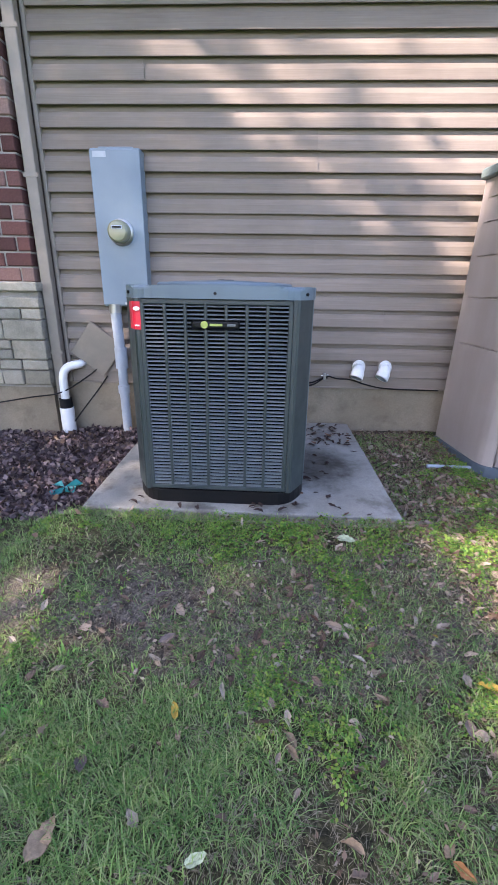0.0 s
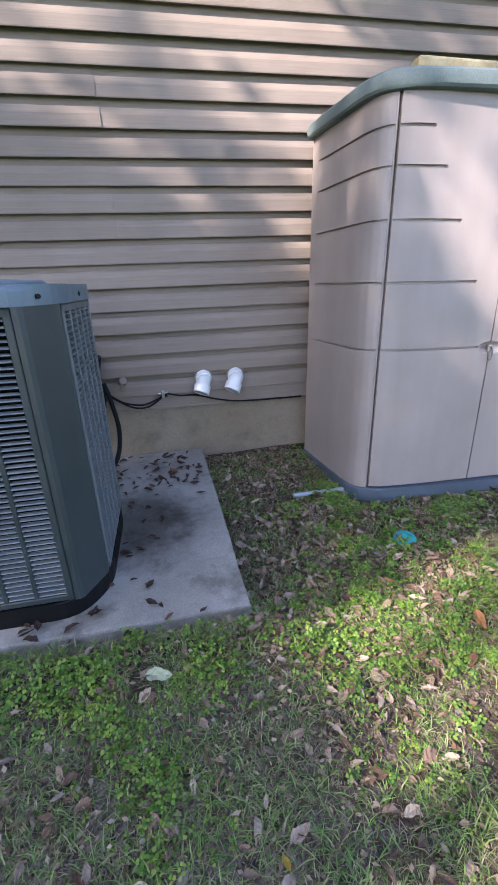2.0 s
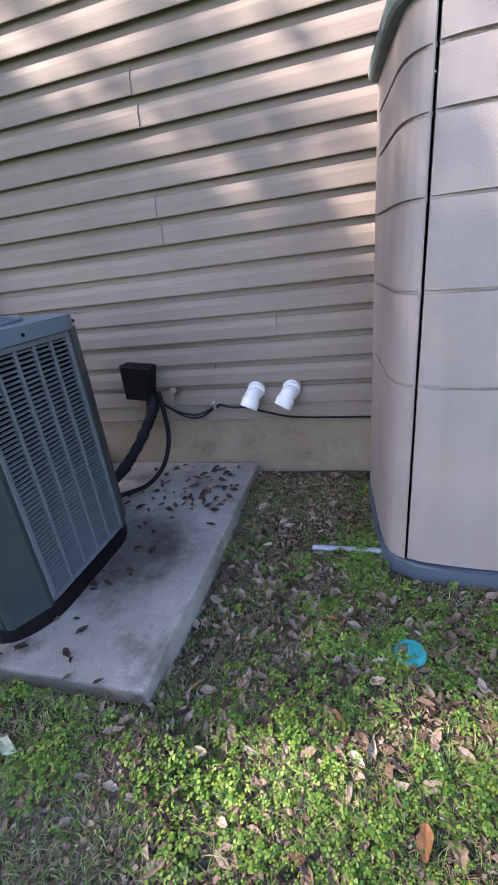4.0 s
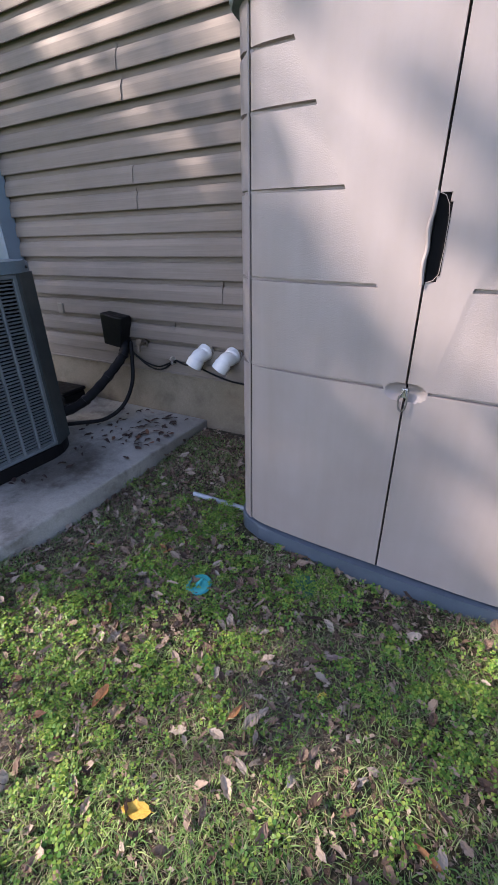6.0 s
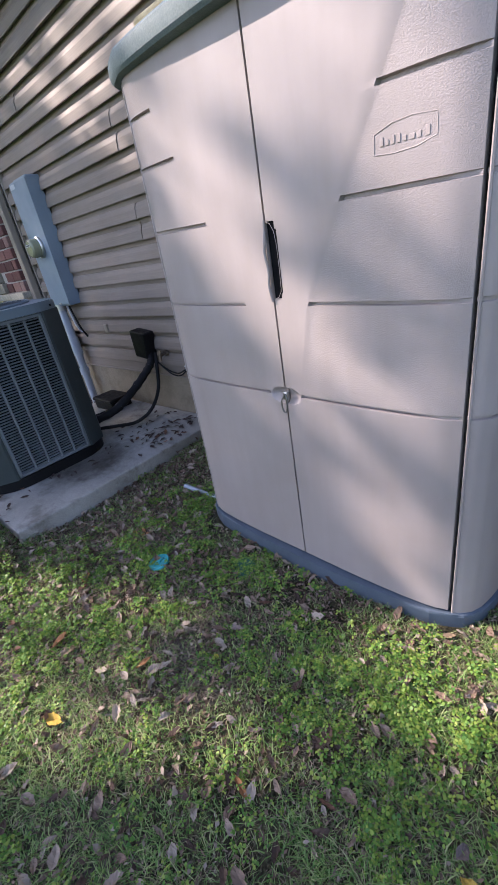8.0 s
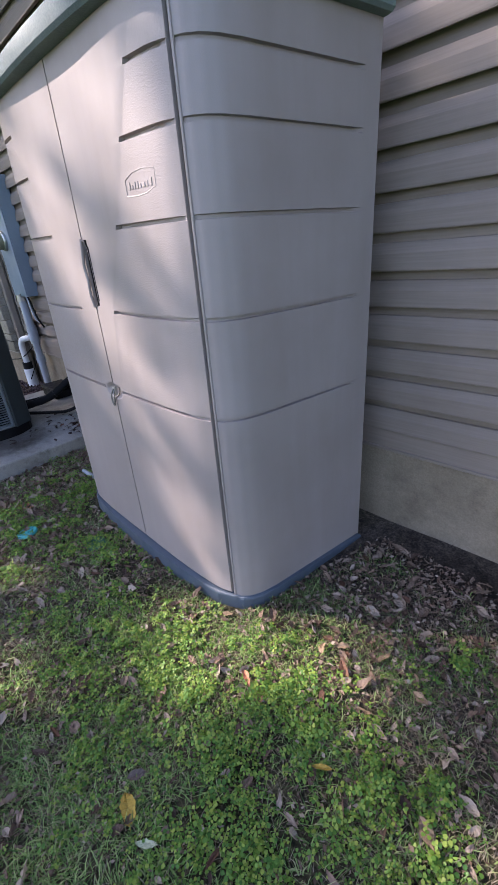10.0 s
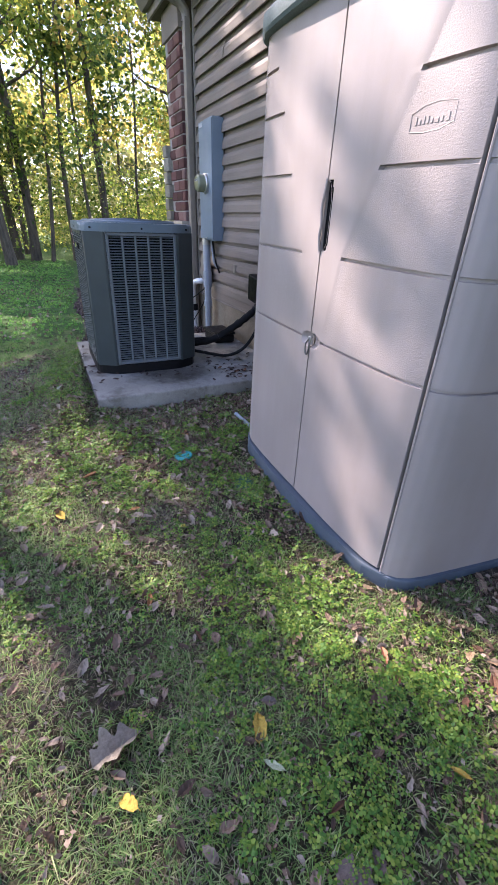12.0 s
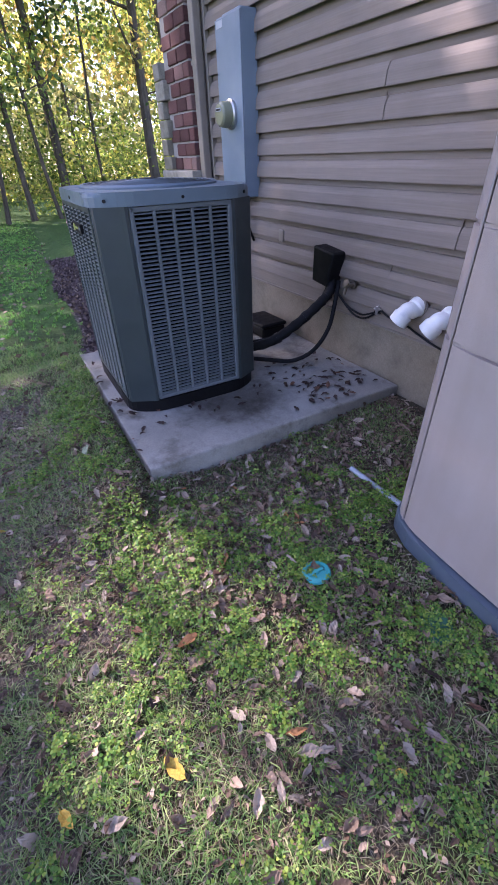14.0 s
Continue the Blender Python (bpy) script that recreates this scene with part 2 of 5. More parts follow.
def tube(points, radius, segs=10, closed_ends=True, radii=None):
    """A round pipe along points."""
    pts = [Vector(p) for p in points]
    bm = bmesh.new()
    rings = []
    a = None
    for i, p in enumerate(pts):
        d = (pts[min(i + 1, len(pts) - 1)] - pts[max(i - 1, 0)]).normalized()
        if a is None:
            a = d.cross(Vector((0.13, 0.21, 0.97)))
            if a.length < 0.2:
                a = d.cross(Vector((1, 0, 0)))
        a = (a - d * a.dot(d)).normalized()
        b = d.cross(a)
        r = radii[i] if radii else radius
        rings.append([bm.verts.new(p + (a * math.cos(t) + b * math.sin(t)) * r) for t in (2 * math.pi * k / segs for k in range(segs))])
    for r0, r1 in zip(rings, rings[1:]):
        for k in range(segs):
            bm.faces.new((r0[k], r0[(k + 1) % segs], r1[(k + 1) % segs], r1[k]))
    if closed_ends:
        bm.faces.new(rings[0][::-1])
        bm.faces.new(rings[-1])
    bmesh.ops.recalc_face_normals(bm, faces=bm.faces[:])
    return bm


def bend(points, steps=8):
    """A smooth line through points (Catmull-Rom)."""
    p = [Vector(q) for q in points]
    p = [p[0] * 2 - p[1], *p, p[-1] * 2 - p[-2]]
    out = []
    for i in range(1, len(p) - 2):
        for s in range(steps):
            t = s / steps
            a, b, c, d = p[i - 1], p[i], p[i + 1], p[i + 2]
            out.append(0.5 * ((2 * b) + (c - a) * t + (2 * a - 5 * b + 4 * c - d) * t * t + (3 * b - a - 3 * c + d) * t ** 3))
    out.append(p[-2])
    return out


def lathe(profile, segs=24):
    """Turned form round z from (radius, height) pairs."""
    bm = bmesh.new()
    rings = [[bm.verts.new((r * math.cos(2 * math.pi * k / segs), r * math.sin(2 * math.pi * k / segs), z)) for k in range(segs)] for r, z in profile]
    for r0, r1 in zip(rings, rings[1:]):
        for k in range(segs):
            bm.faces.new((r0[k], r0[(k + 1) % segs], r1[(k + 1) % segs], r1[k]))
    bm.faces.new(rings[0][::-1])
    bm.faces.new(rings[-1])
    return bm


# ---- the ground ----
def ground_z(x, y):
    """Height of the lawn: it falls gently away from the house."""
    near = 0.042 * (min(max(y, -3.0), 3.6) - 1.87) - 0.04 * (min(max(x, 1.0), 4.0) - 2.0)
    near -= 0.024 * math.exp(-(((x - 2.25) / 0.8) ** 2 + ((y - 2.95) / 0.35) ** 2))
    far = max(0.0, math.hypot(x, y) - 9.0)
    lump = 0.016 * noise.noise((x * 1.3, y * 1.3, 3.1)) + 0.007 * noise.noise((x * 5.2, y * 5.2, 9.4))
    dx, dy = max(x - 0.9, 0.0, -0.7 - x), max(1.97 - y, 0.0)
    bank = 0.122 * math.exp(-((dx / 0.22) ** 2 + (dy / 0.42) ** 2)) if dy > 0 else -0.022 * math.exp(-((dx / 0.3) ** 2)) * (x > 0) + 0.07 * math.exp(-((dx / 0.22) ** 2)) * math.exp(-((y - 1.97) / 0.2) ** 2)
    return near + lump + bank + 0.012 * min(far, 12.0)


def blob(x, y, cx, cy, rx, ry):
    return np.exp(-(((x - cx) / rx) ** 2 + ((y - cy) / ry) ** 2))


def bare(x, y):
    """Worn ground: by the slab's front, round the beaten patches and under the litter."""
    b = 0.95 * blob(x, y, 0.35, 1.45, 0.75, 0.28) + 0.8 * blob(x, y, 1.15, 1.75, 0.4, 0.25) + 0.7 * blob(x, y, 1.3, 2.35, 0.33, 0.4) + 1.0 * blob(x, y, 1.15, 3.1, 0.35, 0.5)
    b += 0.5 * blob(x, y, -0.75, 1.4, 0.25, 0.2) + 1.0 * blob(x, y, 3.5, 3.5, 0.7, 0.45) + 0.55 * blob(x, y, 1.85, 1.35, 0.35, 0.22) + 0.5 * blob(x, y, 2.15, 2.2, 0.3, 0.25) + 0.4 * blob(x, y, 2.6, 1.7, 0.4, 0.2)
    return np.clip(b, 0, 1)


def build_ground():
    def axis(lo, hi, near_lo, near_hi, step):
        a = list(np.arange(near_lo, near_hi + 1e-6, step))
        s, v = step, near_hi
        while v < hi:
            s *= 1.35
            v = min(hi, v + s)
            a.append(v)
        s, v = step, near_lo
        while v > lo:
            s *= 1.35
            v = max(lo, v - s)
            a.insert(0, v)
        return a
    xs, ys = axis(-400, 400, -3.0, 5.5, 0.06), axis(-400, 400, -1.2, 3.7, 0.06)
    verts = [(x, y, ground_z(x, y)) for y in ys for x in xs]
    w = len(xs)
    faces = [(j * w + i, j * w + i + 1, (j + 1) * w + i + 1, (j + 1) * w + i) for j in range(len(ys) - 1) for i in range(w - 1)]
    me = bpy.data.meshes.new("ground")
    me.from_pydata(verts, [], faces)
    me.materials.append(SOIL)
    co = np.array(verts)
    turf = np.clip(0.85 - 1.1 * bare(co[:, 0], co[:, 1]) - 1.0 * ((co[:, 0] < -0.6) & (co[:, 0] > -6.2) & (co[:, 1] > 2.05)), 0, 1)
    layer = me.color_attributes.new("turf", "FLOAT_COLOR", "POINT")
    away = np.clip((np.hypot(co[:, 0] - 1.5, co[:, 1] - 1.5) - 2.7) / 1.0, 0, 1)
    # soil darkened along the foundation: deep shade by the shed painted in
    painted_shade = np.clip(1.2 * blob(co[:, 0], co[:, 1], 3.6, 3.5, 0.8, 0.38) + 0.7 * blob(co[:, 0], co[:, 1], 1.15, 3.1, 0.35, 0.6), 0, 1)
    layer.data.foreach_set("color", np.stack([turf, away, painted_shade, np.ones_like(turf)], 1).astype(np.float32).ravel())
    me.polygons.foreach_set("use_smooth", [True] * len(me.polygons))
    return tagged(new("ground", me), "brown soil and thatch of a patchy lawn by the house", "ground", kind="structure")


build_ground()

# ---- the house wall ----
WALL_Y = 3.535
# the house stands a little askew to the axes: what belongs to it is built square, then set by this
HOUSE = Matrix.Translation((0.5, 3.55, 0.5)) @ Matrix.Rotation(radians(3.74), 4, "Z") @ Matrix.Rotation(radians(1.435), 4, "Y") @ Matrix.Rotation(radians(0.635), 4, "X") @ Matrix.Translation((-0.5, -3.535, -0.5))


def set_on_house(since):
    for ob in [o for o in scene.objects if o not in since and o.parent is None]:
        ob.matrix_world = HOUSE @ ob.matrix_basis


HOUSE_START = set(scene.objects)
PITCH, FIRST = 0.127, 0.554
LEFT, RIGHT = -1.47, 6.5
TOP = FIRST + PITCH * 20


def build_wall():
    wall = tagged(part("wall_north", box(LEFT - 0.1, RIGHT, WALL_Y + 0.03, WALL_Y + 0.2, 0.40, TOP), SIDING), "house wall clad in tan horizontal vinyl siding", "wall", kind="structure")
    # profile of one lapped course: face, cove, nailing edge
    prof = [(0.0275, 0.010), (-0.001, 0.001), (-0.003, 0.002), (-0.004, 0.007), (0.001, 0.060), (0.004, 0.068), (0.0125, 0.085), (0.0172, 0.094), (0.0285, 0.096), (0.029, PITCH + 0.012)]
    joints = {1: (0.612, 4.1), 3: (0.995,), 5: (-0.3, 3.9), 7: (0.44,), 8: (0.432,), 11: (0.43,), 12: (0.42,), 14: (1.62, 4.4), 15: (-0.72,), 17: (2.3,)}
    for k in range(20):
        cuts = [LEFT, *joints.get(k, ()), RIGHT]
        for a, b in zip(cuts, cuts[1:]):
            bm = bmesh.new()
            over = 0.014 if b != RIGHT else 0
            lift = 0.006 if b != RIGHT else 0.0
            n = max(2, int((b - a) / 0.35))
            z0 = FIRST + k * PITCH
            rows = []
            for i in range(n + 1):
                x = a + (b + over - a) * i / n
                wob = 0.0022 * noise.noise((x * 1.7, k * 3.7, 0.5))
                rows.append([bm.verts.new((x, WALL_Y + y - lift + wob, z0 + z)) for y, z in prof])
            for r0, r1 in zip(rows, rows[1:]):
                for q in range(len(prof) - 1):
                    bm.faces.new((r0[q], r1[q], r1[q + 1], r0[q + 1]))
            bm.faces.new(rows[0])
            bm.faces.new(rows[-1])
            part("siding_plank", bm, SIDING, wall)
    st = bmesh.new()
    box(LEFT, RIGHT, WALL_Y + 0.006, WALL_Y + 0.03, 0.468, FIRST + 0.01, 0.003, 1, st)
    box(LEFT, RIGHT, WALL_Y - 0.004, WALL_Y + 0.03, 0.462, 0.474, 0.002, 1, st)
    part("starter_strip", st, SIDING, wall)
    found = tagged(part("foundation_wall", box(-2.12, RIGHT, WALL_Y + 0.012, WALL_Y + 0.22, -0.3, 0.4625), FOUND), "stained tan concrete foundation below the siding", "wall", kind="structure")
    return wall


build_wall()
set_on_house(HOUSE_START)


# ---- the concrete slab ----
def slab_z(x):
    return 0.180 - 0.025 * (x - 0.1)


def build_slab():
    c = [(-0.675, 1.955), (0.915, 2.045), (0.805, 3.578), (-0.77, 3.474)]
    bm = prism(c, -0.1, 0.178, 0.010, 2)
    bmesh.ops.subdivide_edges(bm, edges=bm.edges[:], cuts=6, use_grid_fill=True)
    for v in bm.verts:
        v.co += Vector((noise.noise(v.co * 7) * 0.006, noise.noise(v.co * 7 + Vector((9, 0, 0))) * 0.006, noise.noise(v.co * 4 + Vector((0, 5, 0))) * 0.003 - 0.025 * (v.co.x - 0.1)))
    return tagged(part("concrete_slab", bm, SLAB, smooth=False), "weathered grey concrete pad with leaf stains against the house wall", "slab")


build_slab()


# ---- the cooling unit ----
def build_unit():
    HX, HY, FX, FY = 0.436, 0.388, 0.346, 0.250     # half sizes, and half widths of the flat sides
    unit = thing("air_conditioner", "grey louvered outdoor air conditioner on a concrete slab", "air conditioner", pose(-0.024, 2.464, 0.183, 0, 1.43, 3.2))

    def outline(grow):
        hx, hy, fx, fy = HX + grow, HY + grow, FX + grow * 0.4, FY + grow * 0.4
        base = [(-fx, -hy), (fx, -hy), (hx, -fy), (hx, fy), (fx, hy), (-fx, hy), (-hx, fy), (-hx, -fy)]
        out = []
        for i, p in enumerate(base):                     # soften each corner
            a, b, c = Vector(base[i - 1]), Vector(p), Vector(base[(i + 1) % 8])
            d0, d1 = (a - b).normalized() * 0.075, (c - b).normalized() * 0.075
            for t in (0.0, 0.25, 0.5, 0.75, 1.0):
                out.append(tuple(b + d0 * (1 - t) ** 2 + d1 * t ** 2))
        return out
    part("base_pan", prism(outline(0.006), 0.0, 0.068, 0.006), BLACK, unit, "black plastic base pan")
    # The coil is near-black: shade behind the louvers is put into its colour.
    part("coil", prism(outline(-0.035), 0.06, 0.99), SHADOW, unit, "condenser coil, near-black to paint the shade behind the louvers")
    for sx, sy in ((1, -1), (1, 1), (-1, 1), (-1, -1)):
        # corner post between two louvered sides
        ring = [(FX - 0.004, HY - 0.002), (FX + 0.012, HY - 0.001), (FX + 0.024, HY - 0.009), (HX - 0.010, FY + 0.026), (HX - 0.001, FY + 0.012), (HX - 0.002, FY - 0.004), (HX - 0.03, FY - 0.004), (FX - 0.004, HY - 0.03)]
        b = prism([(sx * x, sy * y) for x, y in ring], 0.066, 0.990)
        bmesh.ops.recalc_face_normals(b, faces=b.faces[:])
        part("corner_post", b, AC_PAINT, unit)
    for i in range(4):
        turn = pose(0, 0, 0, 0, 0, 90 * i)
        F, H = ((FX, HY), (FY, HX))[i % 2]
        # Side and back frames are lighter: the brighter light there is put into colour.
        paint_as_lit = AC_LIGHT if i else AC_PAINT
        # louvered panel
        fr = bmesh.new()
        w = F - 0.006
        for x0, x1, z0, z1 in ((-w, w, 0.072, 0.094), (-w, w, 0.966, 0.988), (-w, -w + 0.020, 0.072, 0.988), (w - 0.020, w, 0.072, 0.988)):
            box(x0, x1, -H - 0.004, -H + 0.016, z0, z1, 0.003, 1, fr)
        bmesh.ops.transform(fr, verts=fr.verts, matrix=turn)
        panel = part("louver_panel", fr, paint_as_lit, unit)
        cols = 7 if i % 2 == 0 else 5
        for c in range(1, cols):
            x = -w + 0.02 + (2 * w - 0.04) * c / cols
            d = box(x - 0.007, x + 0.007, -H - 0.003, -H + 0.012, 0.092, 0.968, 0.002, 1)
            bmesh.ops.transform(d, verts=d.verts, matrix=turn)
            part("divider", d, paint_as_lit, panel)
        rows = 50
        b = bmesh.new()                                   # one louver, shared by its row of repeats
        x = w - 0.02
        pr = [(-H - 0.001, -0.0035), (-H + 0.0005, -0.0005), (-H + 0.012, 0.0030), (-H + 0.012, 0.0016), (-H + 0.0025, -0.0020), (-H + 0.0005, -0.0045)]
        ends = [[b.verts.new((s * x, yy, zz)) for yy, zz in pr] for s in (-1, 1)]
        for q in range(6):
            b.faces.new((ends[0][q], ends[1][q], ends[1][(q + 1) % 6], ends[0][(q + 1) % 6]))
        b.faces.new(ends[0][::-1])
        b.faces.new(ends[1])
        bmesh.ops.recalc_face_normals(b, faces=b.faces[:])
        bmesh.ops.transform(b, verts=b.verts, matrix=turn)
        slat = mesh_of("louver", b, AC_LIGHT)
        for r in range(rows):
            ob = new("louver", slat)
            ob.parent = panel
            ob.location = (0, 0, 0.102 + 0.858 * r / (rows - 1))
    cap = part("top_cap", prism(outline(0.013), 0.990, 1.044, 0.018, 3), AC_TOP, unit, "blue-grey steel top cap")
    ringb = lathe([(0.345, 1.042), (0.345, 1.052), (0.335, 1.060), (0.322, 1.058), (0.316, 1.046)], 48)
    part("fan_ring", ringb, AC_TOP, cap, smooth=True)
    # Black disc painted as the shade inside the fan's opening.
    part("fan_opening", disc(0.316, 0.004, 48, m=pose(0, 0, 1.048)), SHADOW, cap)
    for k in range(9):                                    # wire guard over the fan
        r = 0.05 + 0.032 * k
        pts = [(r * math.cos(t), r * math.sin(t), 1.058 + 0.012 * (1 - (r / 0.32) ** 2)) for t in (2 * math.pi * j / 40 for j in range(41))]
        part("guard_wire", tube(pts, 0.0024, 5, False), AC_LIGHT, cap)
    for k in range(12):
        t = 2 * math.pi * k / 12
        part("guard_spoke", tube([(0.04 * math.cos(t), 0.04 * math.sin(t), 1.068), (0.32 * math.cos(t), 0.32 * math.sin(t), 1.056)], 0.0028, 5), AC_LIGHT, cap)
    part("fan_hub", lathe([(0.055, 1.048), (0.055, 1.068), (0.04, 1.076)], 20), BLACK, cap)
    for x, y, t in ((0, -HY - 0.013, 90), (HX + 0.013, 0, 0), (-HX - 0.013, 0, 0), (-FX - 0.055, -HY + 0.055, 45), (FX + 0.055, -HY + 0.055, -45), (HX - 0.03, FY + 0.08, 45)):
        part("screw", disc(0.007, 0.008, 10, m=Matrix.Translation((x, y, 1.013)) @ Matrix.Rotation(radians(t), 4, "Z") @ Matrix.Rotation(radians(90), 4, "Y")), BLACK, cap)
    # name plate: dark bar with a round emblem and bars for lettering
    y = -HY - 0.006
    plate = part("name_plate", box(-0.108, 0.108, y - 0.006, y + 0.004, 0.862, 0.902, 0.012, 3), BLACK, unit, "black plate with a yellow-green emblem")
    part("emblem", disc(0.016, 0.004, 20, m=pose(-0.050, y - 0.008, 0.882, 90)), YELLOW, plate)
    part("letter_bar", box(-0.026, 0.030, y - 0.008, y - 0.005, 0.877, 0.887), YELLOW, plate)
    part("letter_bar", box(0.052, 0.088, y - 0.008, y - 0.005, 0.877, 0.888), AC_LIGHT, plate)
    # sticker on the corner post
    bend_line = [(-FX + 0.010, -HY - 0.0055), (-FX - 0.012, -HY - 0.0015), (-FX - 0.027, -HY + 0.008), (-FX - 0.056, -HY + 0.058)]
    b = bmesh.new()
    rows = [[b.verts.new((x * k, y * k, z)) for x, y in bend_line] for k, z in ((1.0, 0.855), (1.0, 0.975), (0.997, 0.975), (0.997, 0.855))]
    for r0, r1 in zip(rows, rows[1:] + rows[:1]):
        for q in range(3):
            b.faces.new((r0[q], r0[q + 1], r1[q + 1], r1[q]))
    bmesh.ops.recalc_face_normals(b, faces=b.faces[:])
    st = part("sticker", b, RED, unit, "red sticker with a white oval")
    m = Matrix.Translation((-FX - 0.006, -HY - 0.0045, 0.945)) @ Matrix.Rotation(radians(-14), 4, "Z")
    part("sticker_oval", disc(0.016, 0.003, 24, m=m @ Matrix.Rotation(radians(90), 4, "X") @ Matrix.Diagonal((1, 0.55, 1, 1))), WHITE, st)
    part("letter_bar", box(-0.012, 0.010, -0.002, 0.001, -0.075, -0.069), WHITE, st).matrix_local = m
    return unit


build_unit()


# ---- the storage shed ----
def build_shed():
    base_m = pose(2.229, 2.858, 0.012, 0, 0, 3.2) @ pose(0, 0, 0, 0, 2.7, 0)
    shed = thing("storage_shed", "tall light taupe plastic storage shed with closed double doors", "shed", base_m)
    EDGE, DEPTH = 0.578, 0.64
    GROOVES = (0.798, 1.100, 1.354, 1.555, 1.698)

    def front_y(u):
        """Bow of the doors; they turn back near their outer edges."""
        a = abs(u) / EDGE
        return -0.021 * (1 - a ** 4) + 0.014 * max(0.0, (a - 0.86) / 0.14) ** 2

    def base_y(u):
        """The base and the lid bow out a little more than the doors."""
        a = abs(u) / EDGE
        return -0.034 * (1 - a ** 2.2) + 0.016 * max(0.0, (a - 0.86) / 0.14) ** 2

    def side_xy(s):
        """Plan of the side panel, from the door's edge (0) to the back (1)."""
        p = [(0.580, 0.018), (0.606, 0.030), (0.632, 0.056), (0.650, 0.095), (0.664, 0.16), (0.676, 0.26), (0.690, 0.38), (0.704, 0.50), (0.720, DEPTH)]
        f = s * (len(p) - 1)
        i = min(int(f), len(p) - 2)
        t = f - i
        return (p[i][0] * (1 - t) + p[i + 1][0] * t, p[i][1] * (1 - t) + p[i + 1][1] * t)

    def diag(z):
        pts = [(0.0, 0.07), (0.793, 0.07), (1.098, 0.131), (1.350, 0.252), (1.552, 0.352), (1.697, 0.425), (1.85, 0.502)]
        for (a, x), (b, y) in zip(pts, pts[1:]):
            if z <= b:
                return x + (y - x) * (z - a) / (b - a)
        return pts[-1][1]

    GRIP = (1.117, 1.331)

    def heights(z0, z1):
        zs = [z0, z0 + 0.004, z1 - 0.004, z1] + [z0 + (z1 - z0) * i / 16 for i in range(1, 16)]
        for g in GROOVES:
            zs = [z for z in zs if abs(z - g) > 0.016]
            zs += [g - 0.012, g - 0.0062, g - 0.0046, g + 0.0046, g + 0.0062, g + 0.012]
        zs = [z for z in zs if all(abs(z - e) > 0.006 for e in GRIP)] + [e + o for e in GRIP for o in (-0.0015, 0.0015)] + [0.758, 0.762, 0.768, 0.776, 0.817, 0.8225, 0.826, GRIP[0] + 0.0149, GRIP[0] + 0.0168, GRIP[1] - 0.0199, GRIP[1] - 0.0218]
        return sorted(zs)

    def groove_at(z):
        return any(abs(z - g) < 0.005 for g in GROOVES)

    def door(side):
        bm = bmesh.new()
        step = 0.0014 if side > 0 else 0.0005
        z0, z1 = 0.078, 1.83
        rows = []
        for z in heights(z0, z1):
            d = diag(z)
            us = [0.0035, 0.012, 0.024, 0.033, 0.039] + [0.039 + (d - 0.004 - 0.039) * i / 8 for i in range(1, 9)] + [d + 0.002 + (EDGE - 0.009 - d - 0.002) * (i / 14) for i in range(15)]
            slot = side > 0 and GRIP[0] < z < GRIP[1]
            row = []
            for k, u in enumerate(us):
                y = front_y(u)
                if k >= 13 and z > 0.78:
                    y += step * min(1.0, (z - 0.78) / 0.15)
                if 13 <= k < 27 and groove_at(z):
                    y += 0.014 if k < 25 else 0.008
                if slot and k < 4 - (z > GRIP[1] - 0.02 or z < GRIP[0] + 0.015):
                    y += 0.034
                y += 0.0025 * noise.noise((u * 3 * side, z * 2.2, 4.0))
                if z in (z0, z1):
                    y += 0.006
                # cup for the latch and bulge beside the grip
                q = math.hypot(u / 0.064, (z - 0.792) / 0.031)
                if q < 1:
                    y += 0.022 * (1 - q ** 4)
                row.append(bm.verts.new((side * u, y, z)))
            back = [bm.verts.new((side * us[0], front_y(0) + 0.03, z))]
            rows.append(back + row + [bm.verts.new((side * (EDGE - 0.0088), front_y(EDGE) + 0.03, z))])
        for r0, r1 in zip(rows, rows[1:]):
            for k in range(len(r0) - 1):
                f = (r0[k], r0[k + 1], r1[k + 1], r1[k])
                face = bm.faces.new(f if side > 0 else f[::-1])
                face.material_index = int(k >= 14 and r0[0].co.z > 0.8)
        return bm

    doors = []
    for side in (-1, 1):
        doors.append(part("door", door(side), SHED, shed, smooth=True))
        doors[-1].data.materials.append(SHED_PEBBLE)
    # black sheet behind the doors, painted as the shade seen in their gaps
    part("door_frame", box(-0.57, 0.57, 0.040, 0.06, 0.06, 1.80), SHADOW, shed, "black sheet painted as the shade in the door gaps")
    for side in (-1, 1):
        bm = bmesh.new()
        rows = []
        for z in heights(0.02, 1.825):
            row = []
            for k in range(33):
                s = k / 32
                x, y = side_xy(s)
                if groove_at(z) and 0.03 < s < 0.93:
                    x -= 0.012
                row.append(bm.verts.new((side * x, y, z)))
            rows.append(row)
        for r0, r1 in zip(rows, rows[1:]):
            for k in range(32):
                f = (r0[k], r0[k + 1], r1[k + 1], r1[k])
                bm.faces.new(f if side > 0 else f[::-1])
        part("side_panel", bm, SHED, shed, smooth=True)
        # pale lip along the panel's front edge
        x, y = side_xy(0)
        lip = tube([(side * (x + 0.002), y + 0.001, 0.07 + 1.73 * i / 10) for i in range(11)], 0.0045, 6)
        part("edge_lip", lip, SHED, shed, smooth=True)
    part("back_panel", box(-0.715, 0.715, DEPTH - 0.02, DEPTH - 0.002, 0.02, 1.80), SHED, shed)

    def ring(grow):
        half = [(u, base_y(u) - grow) for u in (0.0, 0.14, 0.28, 0.42, 0.52)]
